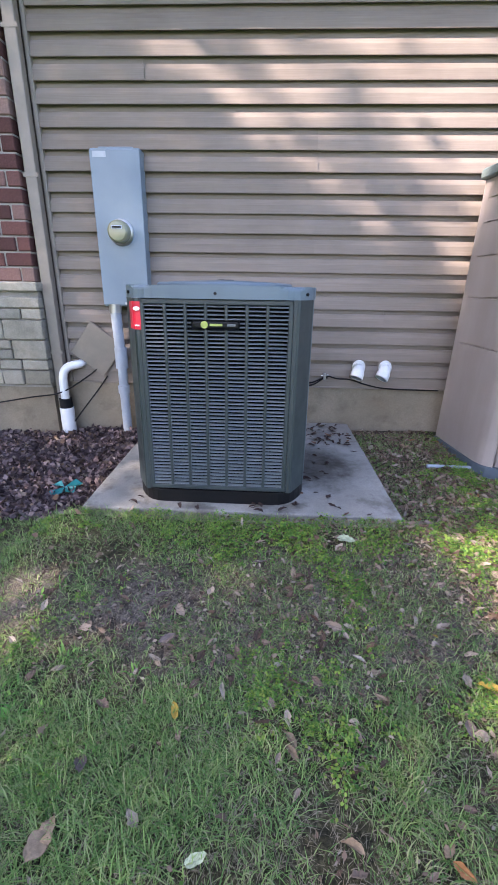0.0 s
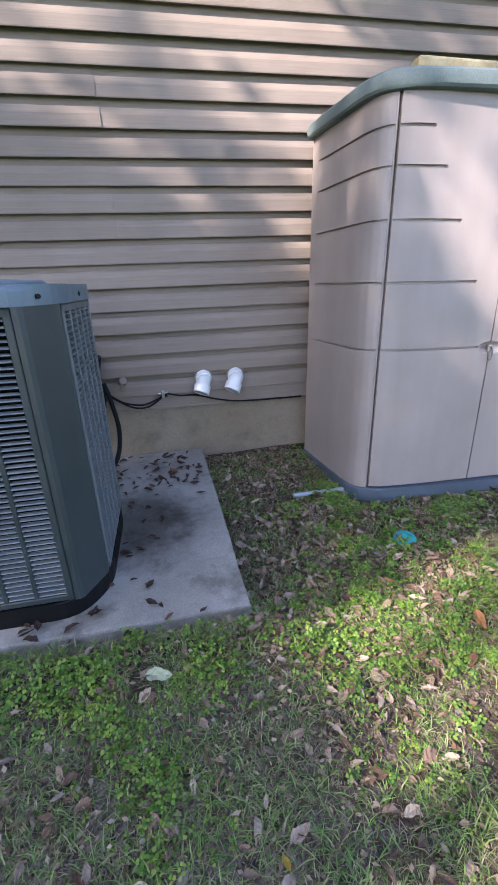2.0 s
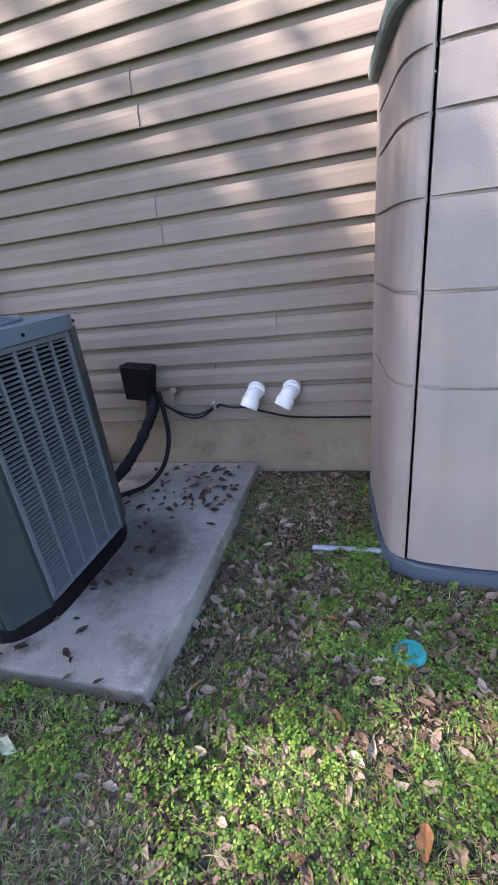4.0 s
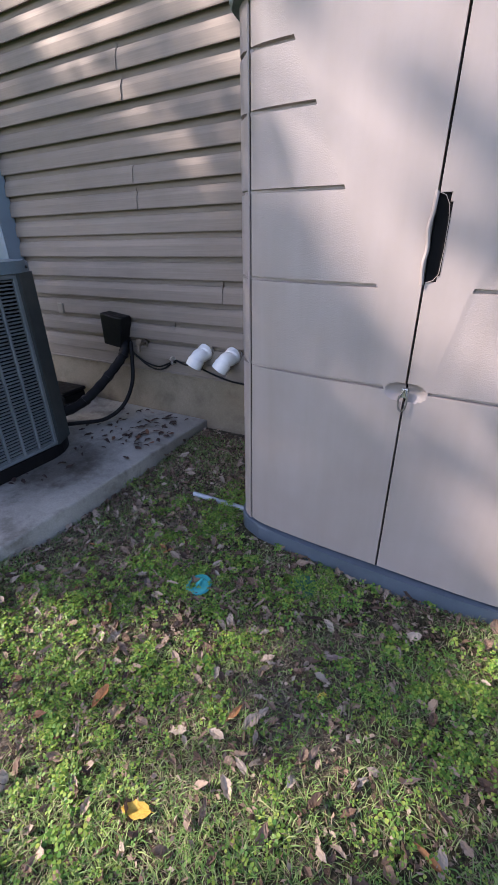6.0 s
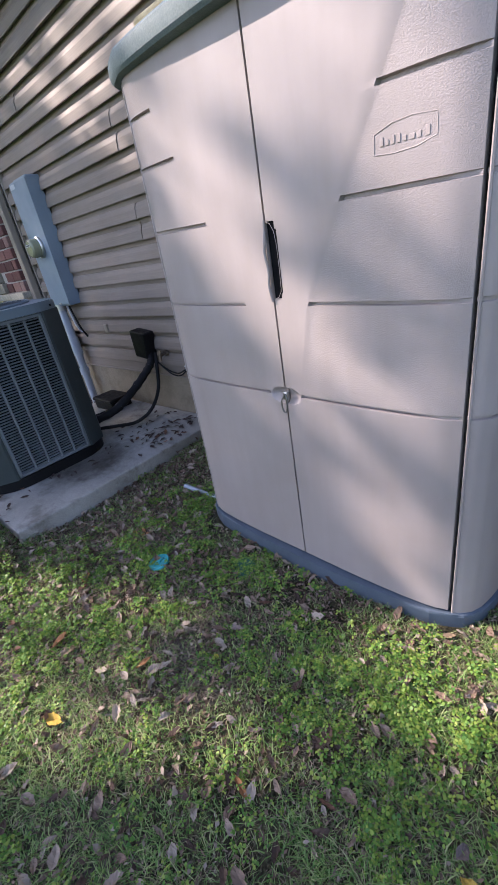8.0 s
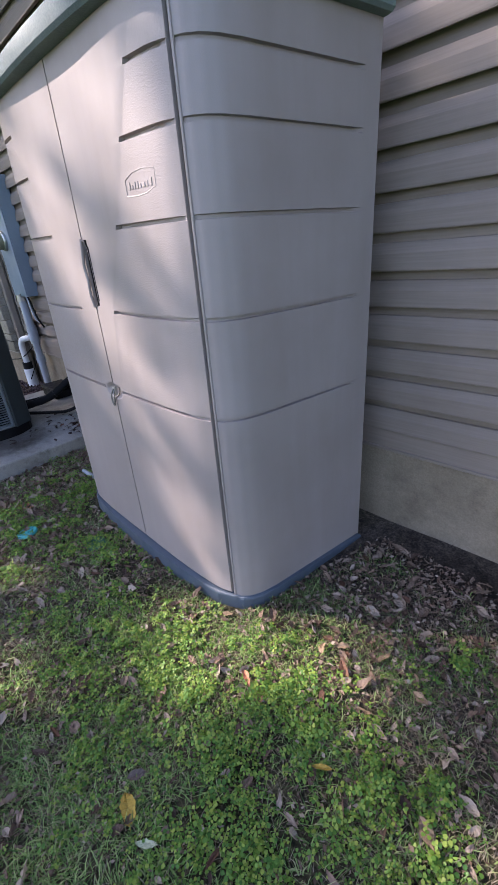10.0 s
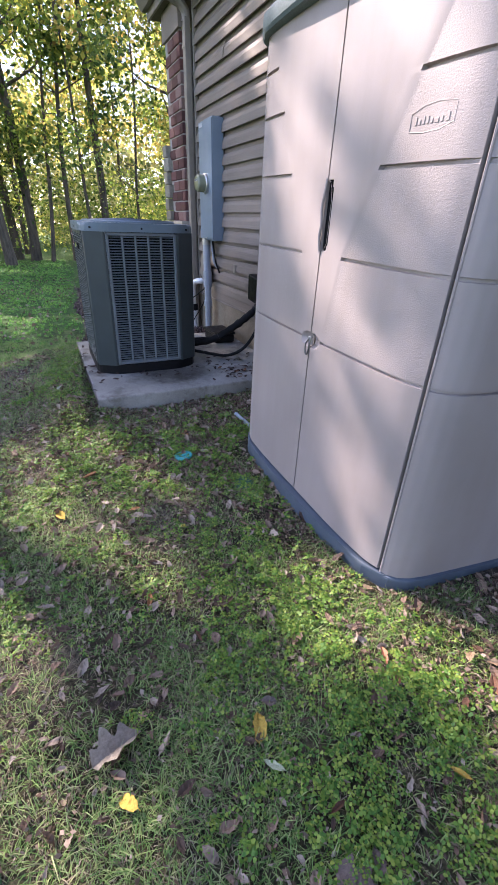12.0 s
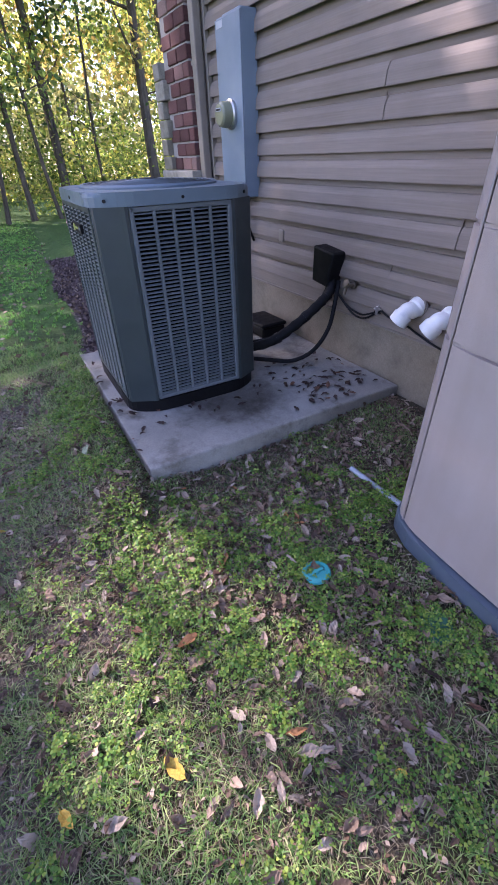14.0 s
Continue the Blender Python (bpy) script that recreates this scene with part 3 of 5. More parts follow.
        half += [(side_xy(s)[0] + grow * min(1, 0.5 + s * 4), side_xy(s)[1] - grow * max(0.0, 0.7 - s * 3)) for s in (0.02, 0.12, 0.24, 0.36, 0.5, 0.75, 1.0)]
        right = half
        left = [(-x, y) for x, y in half[1:]][::-1]
        return left + right
    part("base_plinth", prism(ring(0.014), -0.03, 0.072, 0.010, 2), SHED_DARK, shed, "blue-grey plastic base")
    roof = bmesh.new()
    layers = [(0.010, 1.812), (0.026, 1.815), (0.034, 1.824), (0.037, 1.848), (0.034, 1.868), (0.022, 1.880), (0.0, 1.888), (-0.12, 1.905), (-0.3, 1.915)]
    cx, cy = 0.0, 0.30
    loops = []
    for grow, z in layers:
        loop = []
        for x, y in ring(max(grow, 0.0)):
            if grow < 0:
                k = 1 + grow / 0.62
                x, y = cx + (x - cx) * k, cy + (y - cy) * k
            loop.append(roof.verts.new((x, y, z)))
        loops.append(loop)
    for a, b in zip(loops, loops[1:]):
        n = len(a)
        for i in range(n):
            roof.faces.new((a[i], a[(i + 1) % n], b[(i + 1) % n], b[i]))
    roof.faces.new(loops[-1])
    roof.faces.new(loops[0][::-1])
    part("roof", roof, SHED_ROOF, shed, "slate-green plastic lid with a rolled rim", smooth=True)
    # grip slot beside the meeting edge; a black sheet stands in for its shade
    b = bmesh.new()
    out = [(0.002, 1.115), (0.022, 1.122), (0.034, 1.14), (0.036, 1.2), (0.035, 1.27), (0.030, 1.305), (0.018, 1.326), (0.002, 1.332)]
    vs = [b.verts.new((x, front_y(x) + 0.008, z)) for x, z in ((0.001, 1.110), (0.038, 1.110), (0.038, 1.338), (0.001, 1.338))]
    b.faces.new(vs)
    part("grip_slot", b, SHADOW, doors[1], "black sheet painted as the shade in the recessed door grip")
    lipb = tube([(x + 0.001, front_y(x) - 0.0026, z) for x, z in out], 0.0008, 6)
    part("grip_lip", lipb, SHED, doors[1], smooth=True)
    part("grip_bulge", tube(bend([(-0.004, -0.024, 1.11), (-0.008, -0.028, 1.16), (-0.004, -0.027, 1.2), (-0.009, -0.029, 1.25), (-0.004, -0.027, 1.29), (-0.003, -0.023, 1.335)]), 0.0055, 8), SHED, doors[0], smooth=True)
    # moulded name panel: a raised outline and a plain bar
    fr = [(0.345, 1.425), (0.345, 1.463), (0.385, 1.477), (0.43, 1.481), (0.482, 1.476), (0.482, 1.436), (0.44, 1.424), (0.39, 1.421), (0.345, 1.425)]
    part("name_outline", tube([(x, front_y(x) + 0.0015, z) for x, z in fr], 0.0017, 6), SHED, doors[1])
    for x0, x1, z1 in ((0.359, 0.367, 1.456), (0.372, 0.380, 1.449), (0.385, 0.393, 1.455), (0.398, 0.406, 1.455), (0.411, 0.419, 1.449), (0.424, 0.437, 1.449), (0.442, 0.450, 1.451), (0.459, 0.468, 1.457)):
        bar = bmesh.new()
        box(x0, x1, front_y((x0 + x1) / 2) - 0.0005, front_y((x0 + x1) / 2) + 0.004, 1.438, z1, 0.001, 1, bar)
        part("name_bar", bar, SHED, doors[1])
    # snap hook through the latch
    y = front_y(0) - 0.004
    hook = bend([(-0.004, y, 0.796), (-0.014, y - 0.006, 0.775), (-0.012, y - 0.008, 0.745), (-0.002, y - 0.008, 0.733), (0.008, y - 0.008, 0.745), (0.010, y - 0.006, 0.775), (0.003, y - 0.002, 0.798), (-0.004, y, 0.796)], 6)
    part("snap_hook", tube(hook, 0.0030, 7), DARK_STEEL, shed, "steel snap hook", smooth=True)
    part("latch", box(-0.012, 0.010, y - 0.001, y + 0.012, 0.774, 0.806, 0.003, 2), STEEL, shed, "small steel hasp")
    return shed


build_shed()


# ---- brick and stone end of the wall, eave, downspout ----
def m_brick():
    k = Mat("red_brick", 0.85)
    r = k.random()
    c = k.ramp(r, (0.0, (0.07, 0.032, 0.03)), (0.4, (0.125, 0.055, 0.048)), (0.75, (0.17, 0.08, 0.07)), (1.0, (0.22, 0.145, 0.125)))
    f = k.noise(90, 4)
    c = k.mix(c, k.ramp(f, (0.3, (0.65,) * 3), (0.7, (1.2,) * 3)), 0.8, "MULTIPLY")
    k.colour(c).bump(f, 0.6, 0.003)
    return k.m


def m_stone():
    k = Mat("ashlar_stone", 0.9)
    r = k.random()
    c = k.ramp(r, (0.0, (0.17, 0.155, 0.12)), (0.35, (0.26, 0.235, 0.185)), (0.7, (0.31, 0.285, 0.235)), (1.0, (0.24, 0.225, 0.19)))
    a, f = k.noise(14, 5, 0.7), k.noise(120, 3)
    c = k.mix(c, k.ramp(a, (0.3, (0.7, 0.68, 0.64)), (0.65, (1.12,) * 3)), 0.9, "MULTIPLY")
    c = k.mix(c, k.ramp(f, (0.3, (0.75,) * 3), (0.7, (1.15,) * 3)), 0.7, "MULTIPLY")
    k.colour(c).bump(k.mix(a, f, 0.4), 0.8, 0.006)
    return k.m


BRICK, STONE = m_brick(), m_stone()
HOUSE_START = set(scene.objects)
MORTAR = m_concrete("mortar", (0.26, 0.24, 0.21), (0.36, 0.33, 0.30), 0.2)
SOFFIT = plain("dark_soffit_vinyl", (0.13, 0.10, 0.075), 0.6)
ROOFING = speckled("roof_shingles", (0.05, 0.045, 0.042), (0.09, 0.082, 0.075), 8, 0.95, 120, 0.7, 0.004).m


def rough_block(x0, x1, y0, y1, z0, z1, jag, seed):
    bm = box(x0, x1, y0, y1, z0, z1, min(0.006, (z1 - z0) / 6), 1)
    for v in bm.verts:
        p = v.co * 31 + Vector((seed, seed * 0.7, 0))
        v.co += Vector((noise.noise(p), noise.noise(p + Vector((7, 1, 3))), noise.noise(p + Vector((2, 9, 5))))) * jag
    return bm


def build_masonry():
    rnd = random.Random(4)
    X0, X1, Y = -2.10, -1.575, 3.425
    brick_wall = tagged(part("wall_brick", box(X0 + 0.01, X1 - 0.01, Y + 0.012, WALL_Y + 0.2, 1.16, 2.86), MORTAR), "red brick veneer with pale mortar over stone", "wall", kind="structure")
    shapes = [mesh_of("brick", rough_block(-0.094, 0.094, 0, 0.09, -0.044, 0.044, 0.0016, s), BRICK) for s in range(4)]
    half = [mesh_of("brick", rough_block(-0.046, 0.046, 0, 0.09, -0.046, 0.046, 0.0016, s + 9), BRICK) for s in range(3)]
    for c in range(16):
        z = 1.225 + 0.05 + 0.1016 * c
        x = X1 - (0.0 if c % 2 else 0.1016)
        if c % 2 == 0:
            ob = new("brick", half[c % 3])
            ob.parent, ob.location = brick_wall, (X1 - 0.049, Y + rnd.uniform(-0.002, 0.002), z)
        while x - 0.2 > X0 - 0.03:
            ob = new("brick", rnd.choice(shapes))
            ob.parent, ob.location = brick_wall, (x - 0.1, Y + rnd.uniform(-0.002, 0.002), z)
            x -= 0.2035
    stone_wall = tagged(part("wall_stone", box(-2.22, X1 + 0.005, Y - 0.005, WALL_Y + 0.2, 0.44, 1.17), MORTAR), "pale ashlar stone veneer below the brick", "wall", kind="structure")
    part("sill_stone", rough_block(-2.26, X1 + 0.03, Y - 0.06, Y + 0.06, 1.162, 1.226, 0.004, 3), STONE, stone_wall)
    z = 0.465
    while z < 1.14:
        h = min(rnd.choice((0.08, 0.12, 0.15, 0.19)), 1.155 - z)
        if h < 0.04:
            break
        x = X1 + 0.018
        while x > -2.24:
            w = rnd.uniform(0.15, 0.36)
            split = h > 0.12 and rnd.random() < 0.4
            for a, b in ((z, z + h * 0.5 - 0.004), (z + h * 0.5 + 0.004, z + h - 0.008)) if split else ((z, z + h - 0.008),):
                part("stone", rough_block(x - w + 0.009, x, Y - 0.035 - rnd.uniform(0, 0.014), Y + 0.03, a, b, 0.004, rnd.uniform(0, 90)), STONE, stone_wall)
            x -= w
        z += h
    # corner stones climbing the far edge
    z = 1.23
    for i in range(6):
        h, w = rnd.uniform(0.09, 0.15), (0.2, 0.13)[i % 2]
        part("stone", rough_block(-2.24, -2.24 + w, Y - 0.04, WALL_Y + 0.1, z, z + h - 0.008, 0.004, i * 5.1), STONE, stone_wall)
        z += h
    part("ledge", box(-2.20, X1 + 0.01, Y + 0.004, WALL_Y + 0.011, -0.2, 0.438), FOUND, stone_wall)
    fr = bmesh.new()
    box(-2.12, X1 + 0.02, Y - 0.012, Y + 0.03, 2.86, TOP - 0.002, 0.003, 1, fr)
    tagged(part("frieze_board", fr, SIDING), "tan board between brick and soffit", "trim", kind="structure")


build_masonry()


def build_eave():
    z = TOP
    tagged(part("ceiling_soffit", box(-2.30, RIGHT, WALL_Y - 0.19, WALL_Y + 0.25, z, z + 0.03), SOFFIT), "dark soffit under the eave", "soffit", kind="structure")
    tagged(part("fascia", box(-2.32, RIGHT, WALL_Y - 0.215, WALL_Y - 0.192, z - 0.015, z + 0.19, 0.003, 1), TRIM), "tan fascia board", "trim", kind="structure")
    r = bmesh.new()
    vs = [(-2.36, WALL_Y - 0.29, z + 0.19), (RIGHT, WALL_Y - 0.29, z + 0.19), (RIGHT, WALL_Y + 5, z + 2.7), (-2.36, WALL_Y + 5, z + 2.7)]
    lo = [r.verts.new(v) for v in vs]
    hi = [r.verts.new((x, y, q + 0.05)) for x, y, q in vs]
    r.faces.new(lo[::-1])
    r.faces.new(hi)
    for i in range(4):
        r.faces.new((lo[i], lo[(i + 1) % 4], hi[(i + 1) % 4], hi[i]))
    tagged(part("roof", r, ROOFING), "dark shingled house roof above the eave", "roof", kind="structure")
    tagged(part("wall_west", box(-2.12, -2.08, WALL_Y + 0.2, WALL_Y + 5, -0.2, z + 1.2), SIDING), "tan sided end wall of the house", "wall", kind="structure")
    g = bmesh.new()
    prof = [(-0.387, 0.17), (-0.387, 0.055), (-0.44, 0.05), (-0.475, 0.10), (-0.49, 0.125), (-0.49, 0.175), (-0.482, 0.175), (-0.482, 0.13), (-0.467, 0.105), (-0.437, 0.058), (-0.393, 0.062), (-0.393, 0.17)]
    a = [g.verts.new((-2.32, WALL_Y + 0.17 + y, z + q)) for y, q in prof]
    b = [g.verts.new((RIGHT, WALL_Y + 0.17 + y, z + q)) for y, q in prof]
    for i in range(len(prof)):
        j = (i + 1) % len(prof)
        g.faces.new((a[i], b[i], b[j], a[j]))
    g.faces.new(a[::-1])
    g.faces.new(b)
    tagged(part("gutter", g, TRIM), "tan metal rain gutter along the eave", "gutter", kind="structure")


build_eave()


def build_downspout():
    d = thing("downspout", "tan metal downspout running down beside the brick", "downspout")
    x0, x1 = -1.552, -1.470
    b = box(x0, x1, WALL_Y - 0.085, WALL_Y - 0.022, 0.06, 2.92, 0.008, 2)
    part("pipe", b, TRIM, d)
    path = [(-1.511, WALL_Y - 0.053, 2.89), (-1.511, WALL_Y - 0.055, 2.95), (-1.511, WALL_Y - 0.10, 3.01), (-1.511, WALL_Y - 0.18, 3.04), (-1.511, WALL_Y - 0.24, 3.08), (-1.511, WALL_Y - 0.26, 3.16)]
    part("elbow", tube(bend(path, 5), 0.042, 10), TRIM, d, smooth=True)
    for z in (0.7, 1.9, 2.7):
        part("strap", box(x0 - 0.012, x1 + 0.012, WALL_Y - 0.088, WALL_Y - 0.084, z, z + 0.025), TRIM, d)
    # corner channel next to it
    tagged(part("trim", box(-1.469, -1.44, WALL_Y - 0.012, WALL_Y + 0.028, 0.466, TOP - 0.002, 0.003, 1), TRIM), "tan corner channel of the siding", "trim", kind="structure")


build_downspout()


# ---- meter box and conduits ----
def build_meter():
    mb = thing("electric_meter_box", "tall blue-grey metal meter box mounted on the siding", "meter box")
    x0, x1, yf, z0, z1 = -1.080, -0.745, 3.425, 1.065, 2.067
    body = part("cabinet", box(x0, x1, yf + 0.012, WALL_Y + 0.015, z0, z1, 0.006, 2), BOX, mb)
    part("cover", box(x0 - 0.002, x1 + 0.002, yf, yf + 0.014, z0 + 0.012, z1 - 0.01, 0.005, 2), BOX, mb)
    part("hub", box(x0 + 0.05, x1 - 0.05, yf + 0.03, WALL_Y, z1, z1 + 0.012, 0.004, 1), BOX, mb)
    part("label", box(x0 + 0.02, x0 + 0.11, yf - 0.002, yf + 0.001, z1 - 0.055, z1 - 0.02), PIPE_GREY, mb, "faded white paper label")
    m = Matrix.Translation((-0.905, yf, 1.560)) @ Matrix.Rotation(radians(90), 4, "X")
    ring = lathe([(0.086, 0.0), (0.086, 0.018), (0.076, 0.026), (0.074, 0.026)], 36)
    bmesh.ops.transform(ring, verts=ring.verts, matrix=m)
    meter = part("meter", ring, STEEL, mb, "round electric meter with a yellowed cover")
    dome = lathe([(0.074, 0.025), (0.074, 0.065), (0.070, 0.085), (0.058, 0.097), (0.03, 0.10)], 36)
    bmesh.ops.transform(dome, verts=dome.verts, matrix=m)
    part("meter_cover", dome, GLASSY, meter, smooth=True)
    part("display", box(-0.942, -0.868, yf - 0.1015, yf - 0.098, 1.575, 1.595), PIPE_GREY, meter)
    part("number_bar", box(-0.935, -0.875, yf - 0.103, yf - 0.1005, 1.58, 1.59), BLACK, meter)
    part("latch", box(-0.92, -0.89, yf - 0.008, yf, z0 + 0.014, z0 + 0.03, 0.002, 1), STEEL, mb)
    return mb


build_meter()


def build_conduit():
    c = thing("conduit", "grey plastic conduit rising from the mulch to the meter box", "conduit")
    x, y = -1.000, 3.46
    part("upper_pipe", tube([(x - 0.012, y, 1.075), (x, y, 0.60)], 0.040, 16), PIPE_GREY, c, smooth=True)
    part("sleeve", tube([(x, y, 0.76), (x, y, 0.60)], 0.047, 16), PIPE_GREY, c, smooth=True)
    part("sleeve", tube([(x, y, 0.46), (x, y, 0.40)], 0.045, 16), PIPE_GREY, c, smooth=True)
    part("lower_pipe", tube([(x, y, 0.62), (x + 0.003, y, -0.05)], 0.036, 16), PIPE_GREY, c, smooth=True)
    part("neck", tube([(x - 0.01, y, 1.08), (x - 0.01, y, 1.02)], 0.047, 16), STEEL, c, smooth=True)
    for i, (dx, rr) in enumerate(((0.10, 0.012), (0.135, 0.009))):
        w = thing("cable", "thin black cable hanging below the meter box", "cable", group="cables below the meter box")
        pts = bend([(x + dx, 3.47, 1.075), (x + dx, 3.48, 1.0), (x + dx + 0.02 * (i + 1), 3.49, 0.86), (x + dx + 0.05, 3.525, 0.80 - 0.04 * i)], 5)
        part("sheath", tube(pts, rr, 8), (PIPE_GREY, BLACK)[i], w, smooth=True)


build_conduit()


def build_panel_and_drain():
    p = box(-0.155, 0.155, -0.006, 0.006, -0.155, 0.155, 0.002, 1)
    ob = tagged(part("cover_panel", p, TRIM), "tan square panel hung cornerwise on the siding", "panel")
    ob.matrix_world = pose(-1.205, WALL_Y - 0.022, 0.735, 4, 38, 0)
    d = thing("drain_pipe", "white plastic drain elbow in a black coupling", "pipe")
    part("elbow", tube(bend([(-1.345, WALL_Y + 0.02, 0.615), (-1.365, 3.50, 0.615), (-1.44, 3.46, 0.595), (-1.48, 3.45, 0.53), (-1.487, 3.45, 0.42), (-1.487, 3.45, 0.34)], 6), 0.033, 14), PVC, d, smooth=True)
    part("coupling", tube([(-1.487, 3.45, 0.345), (-1.487, 3.45, 0.255)], 0.05, 16), RUBBER, d, "black rubber coupling", smooth=True)
    part("stub", tube([(-1.487, 3.45, 0.27), (-1.487, 3.45, -0.05)], 0.056, 16), PVC, d, smooth=True)
    for pts in ([(-2.6, 3.36, 0.22), (-2.1, 3.36, 0.30), (-1.75, 3.39, 0.36), (-1.5, 3.42, 0.40), (-1.3, 3.5, 0.52), (-1.2, 3.53, 0.60)], [(-1.15, 3.53, 0.52), (-1.22, 3.5, 0.42), (-1.33, 3.46, 0.28), (-1.42, 3.42, 0.16)]):
        w = thing("cable", "thin black cable running along the foundation", "cable", group="cables along the foundation")
        part("sheath", tube(bend(pts, 6), 0.006, 6), BLACK, w, smooth=True)


build_panel_and_drain()


# ---- line set, vents, tap and wires on the wall ----
def build_line_set():
    ls = thing("line_set", "black insulated refrigerant lines from a wall cover to the unit", "pipes")
    b = box(-0.10, 0.10, -0.10, 0.0, -0.105, 0.105, 0.012, 2)
    for v in b.verts:
        if v.co.z < 0:
            v.co.x *= 0.8
    c = part("wall_cover", b, BLACK, ls, "black plastic wall cover")
    c.matrix_world = pose(0.152, WALL_Y + 0.008, 0.733, 0, 7, 0)
    path = bend([(0.20, WALL_Y - 0.04, 0.66), (0.235, WALL_Y - 0.08, 0.60), (0.23, WALL_Y - 0.16, 0.53), (0.20, 3.22, 0.42), (0.15, 3.06, 0.33), (0.08, 2.86, 0.30)], 8)
    rad = [0.030 + 0.0022 * math.sin(i * 1.9) for i in range(len(path))]
    part("insulated_pipe", tube(path, 0.03, 12, radii=rad), RUBBER, ls, smooth=True)
    for i in (10, 20, 29):
        part("tape_wrap", tube([path[i], path[i + 1]], 0.0345, 12), BLACK, ls, smooth=True)
    part("bare_pipe", tube(bend([(0.19, WALL_Y - 0.05, 0.64), (0.20, 3.36, 0.48), (0.15, 3.14, 0.36), (0.05, 2.86, 0.33)], 7), 0.009, 8), BLACK, ls, smooth=True)
    wh = thing("electrical_whip", "black flexible cable looping from the wall to the unit", "cable")
    part("sheath", tube(bend([(0.255, WALL_Y - 0.03, 0.66), (0.285, WALL_Y - 0.07, 0.56), (0.315, 3.40, 0.40), (0.30, 3.30, 0.27), (0.24, 3.18, 0.205), (0.14, 3.06, 0.205), (0.05, 2.86, 0.245)], 8), 0.0135, 9), RUBBER, wh, smooth=True)


build_line_set()


def build_vents():
    for i, x in enumerate((0.858, 1.062)):
        v = thing("vent_pipe", "white plastic vent elbow pointing down from the siding", "pipe", group="vent elbows on the wall")
        y = WALL_Y
        dx = -0.030 - 0.012 * i
        mid = bend([(x, y + 0.02, 0.652), (x, y - 0.032, 0.628), (x + dx * 0.3, y - 0.064, 0.628), (x + dx * 0.8, y - 0.092, 0.584), (x + dx, y - 0.099, 0.570)], 6)
        hub = [0.051 if j < 5 or j > len(mid) - 11 else 0.0435 for j in range(len(mid))]
        part("elbow", tube(mid, 0.044, 20, False, radii=hub), PVC, v, smooth=True)
        inner = tube([mid[-1], mid[-4], mid[-8], mid[-12]], 0.041, 20, False, radii=[0.0445, 0.042, 0.041, 0.040])
        bmesh.ops.reverse_faces(inner, faces=inner.faces[:])
        part("bore", inner, PIPE_GREY, v, smooth=True)
        lip = tube([mid[-1] + (mid[-1] - mid[-2]).normalized() * 0.0005, mid[-1] + (mid[-1] - mid[-2]).normalized() * 0.003], 0.051, 20, False, radii=[0.051, 0.0445])
        part("rim", lip, PVC, v)
        fl = disc(0.056, 0.006, 24, m=Matrix.Translation((x, y - 0.004, 0.652)) @ Matrix.Rotation(radians(90), 4, "X"))
        part("flange", fl, TRIM, v)
    t = thing("wall_tap", "small weathered metal hose tap on the siding", "tap")
    x, y, z = 0.362, WALL_Y, 0.655
    R = Matrix.Rotation(radians(90), 4, "X")
    part("flange", disc(0.026, 0.008, 18, m=Matrix.Translation((x, y - 0.006, z)) @ R), BRASS, t)
    part("body", tube(bend([(x, y, z), (x, y - 0.04, z), (x, y - 0.065, z - 0.012), (x, y - 0.072, z - 0.045)], 5), 0.012, 12), BRASS, t, smooth=True)
    part("wheel", disc(0.022, 0.006, 14, m=Matrix.Translation((x + 0.012, y - 0.075, z + 0.022)) @ Matrix.Rotation(radians(60), 4, "X")), BRASS, t)
    part("stem", tube([(x, y - 0.05, z), (x + 0.012, y - 0.072, z + 0.02)], 0.005, 8), BRASS, t)
    wires = [[(0.27, WALL_Y - 0.05, 0.60), (0.36, WALL_Y - 0.03, 0.53), (0.47, WALL_Y - 0.02, 0.505), (0.56, WALL_Y - 0.02, 0.535), (0.62, WALL_Y - 0.015, 0.56)],
             [(0.28, WALL_Y - 0.04, 0.58), (0.40, WALL_Y - 0.03, 0.50), (0.50, WALL_Y - 0.02, 0.49), (0.60, WALL_Y - 0.015, 0.55)],
             [(0.62, WALL_Y - 0.015, 0.565), (0.70, WALL_Y - 0.02, 0.545), (0.80, WALL_Y - 0.02, 0.54), (0.93, WALL_Y - 0.012, 0.50), (1.1, WALL_Y - 0.012, 0.472), (1.5, WALL_Y - 0.012, 0.466)]]
    for pts in wires:
        w = thing("cable", "thin black wire strung low along the siding", "cable", group="wires along the siding")
        part("sheath", tube(bend(pts, 7), 0.006, 6), BLACK, w, smooth=True)
    cl = thing("ground_clamp", "small corroded metal wire clamp on the siding", "clamp")
    part("jaw", box(0.587, 0.607, WALL_Y - 0.03, WALL_Y - 0.004, 0.535, 0.585, 0.004, 1), STEEL, cl)
    part("bolt", tube([(0.57, WALL_Y - 0.018, 0.565), (0.627, WALL_Y - 0.018, 0.572)], 0.005, 8), STEEL, cl)
    part("bolt", tube([(0.575, WALL_Y - 0.02, 0.548), (0.623, WALL_Y - 0.02, 0.55)], 0.005, 8), BLACK, cl)
    bx = thing("outlet_cover", "small clear weatherproof outlet cover on the siding", "outlet")
    part("plate", box(-0.46, -0.40, WALL_Y - 0.012, WALL_Y + 0.004, 0.80, 0.875, 0.004, 1), TRIM, bx)


build_vents()


set_on_house(HOUSE_START)


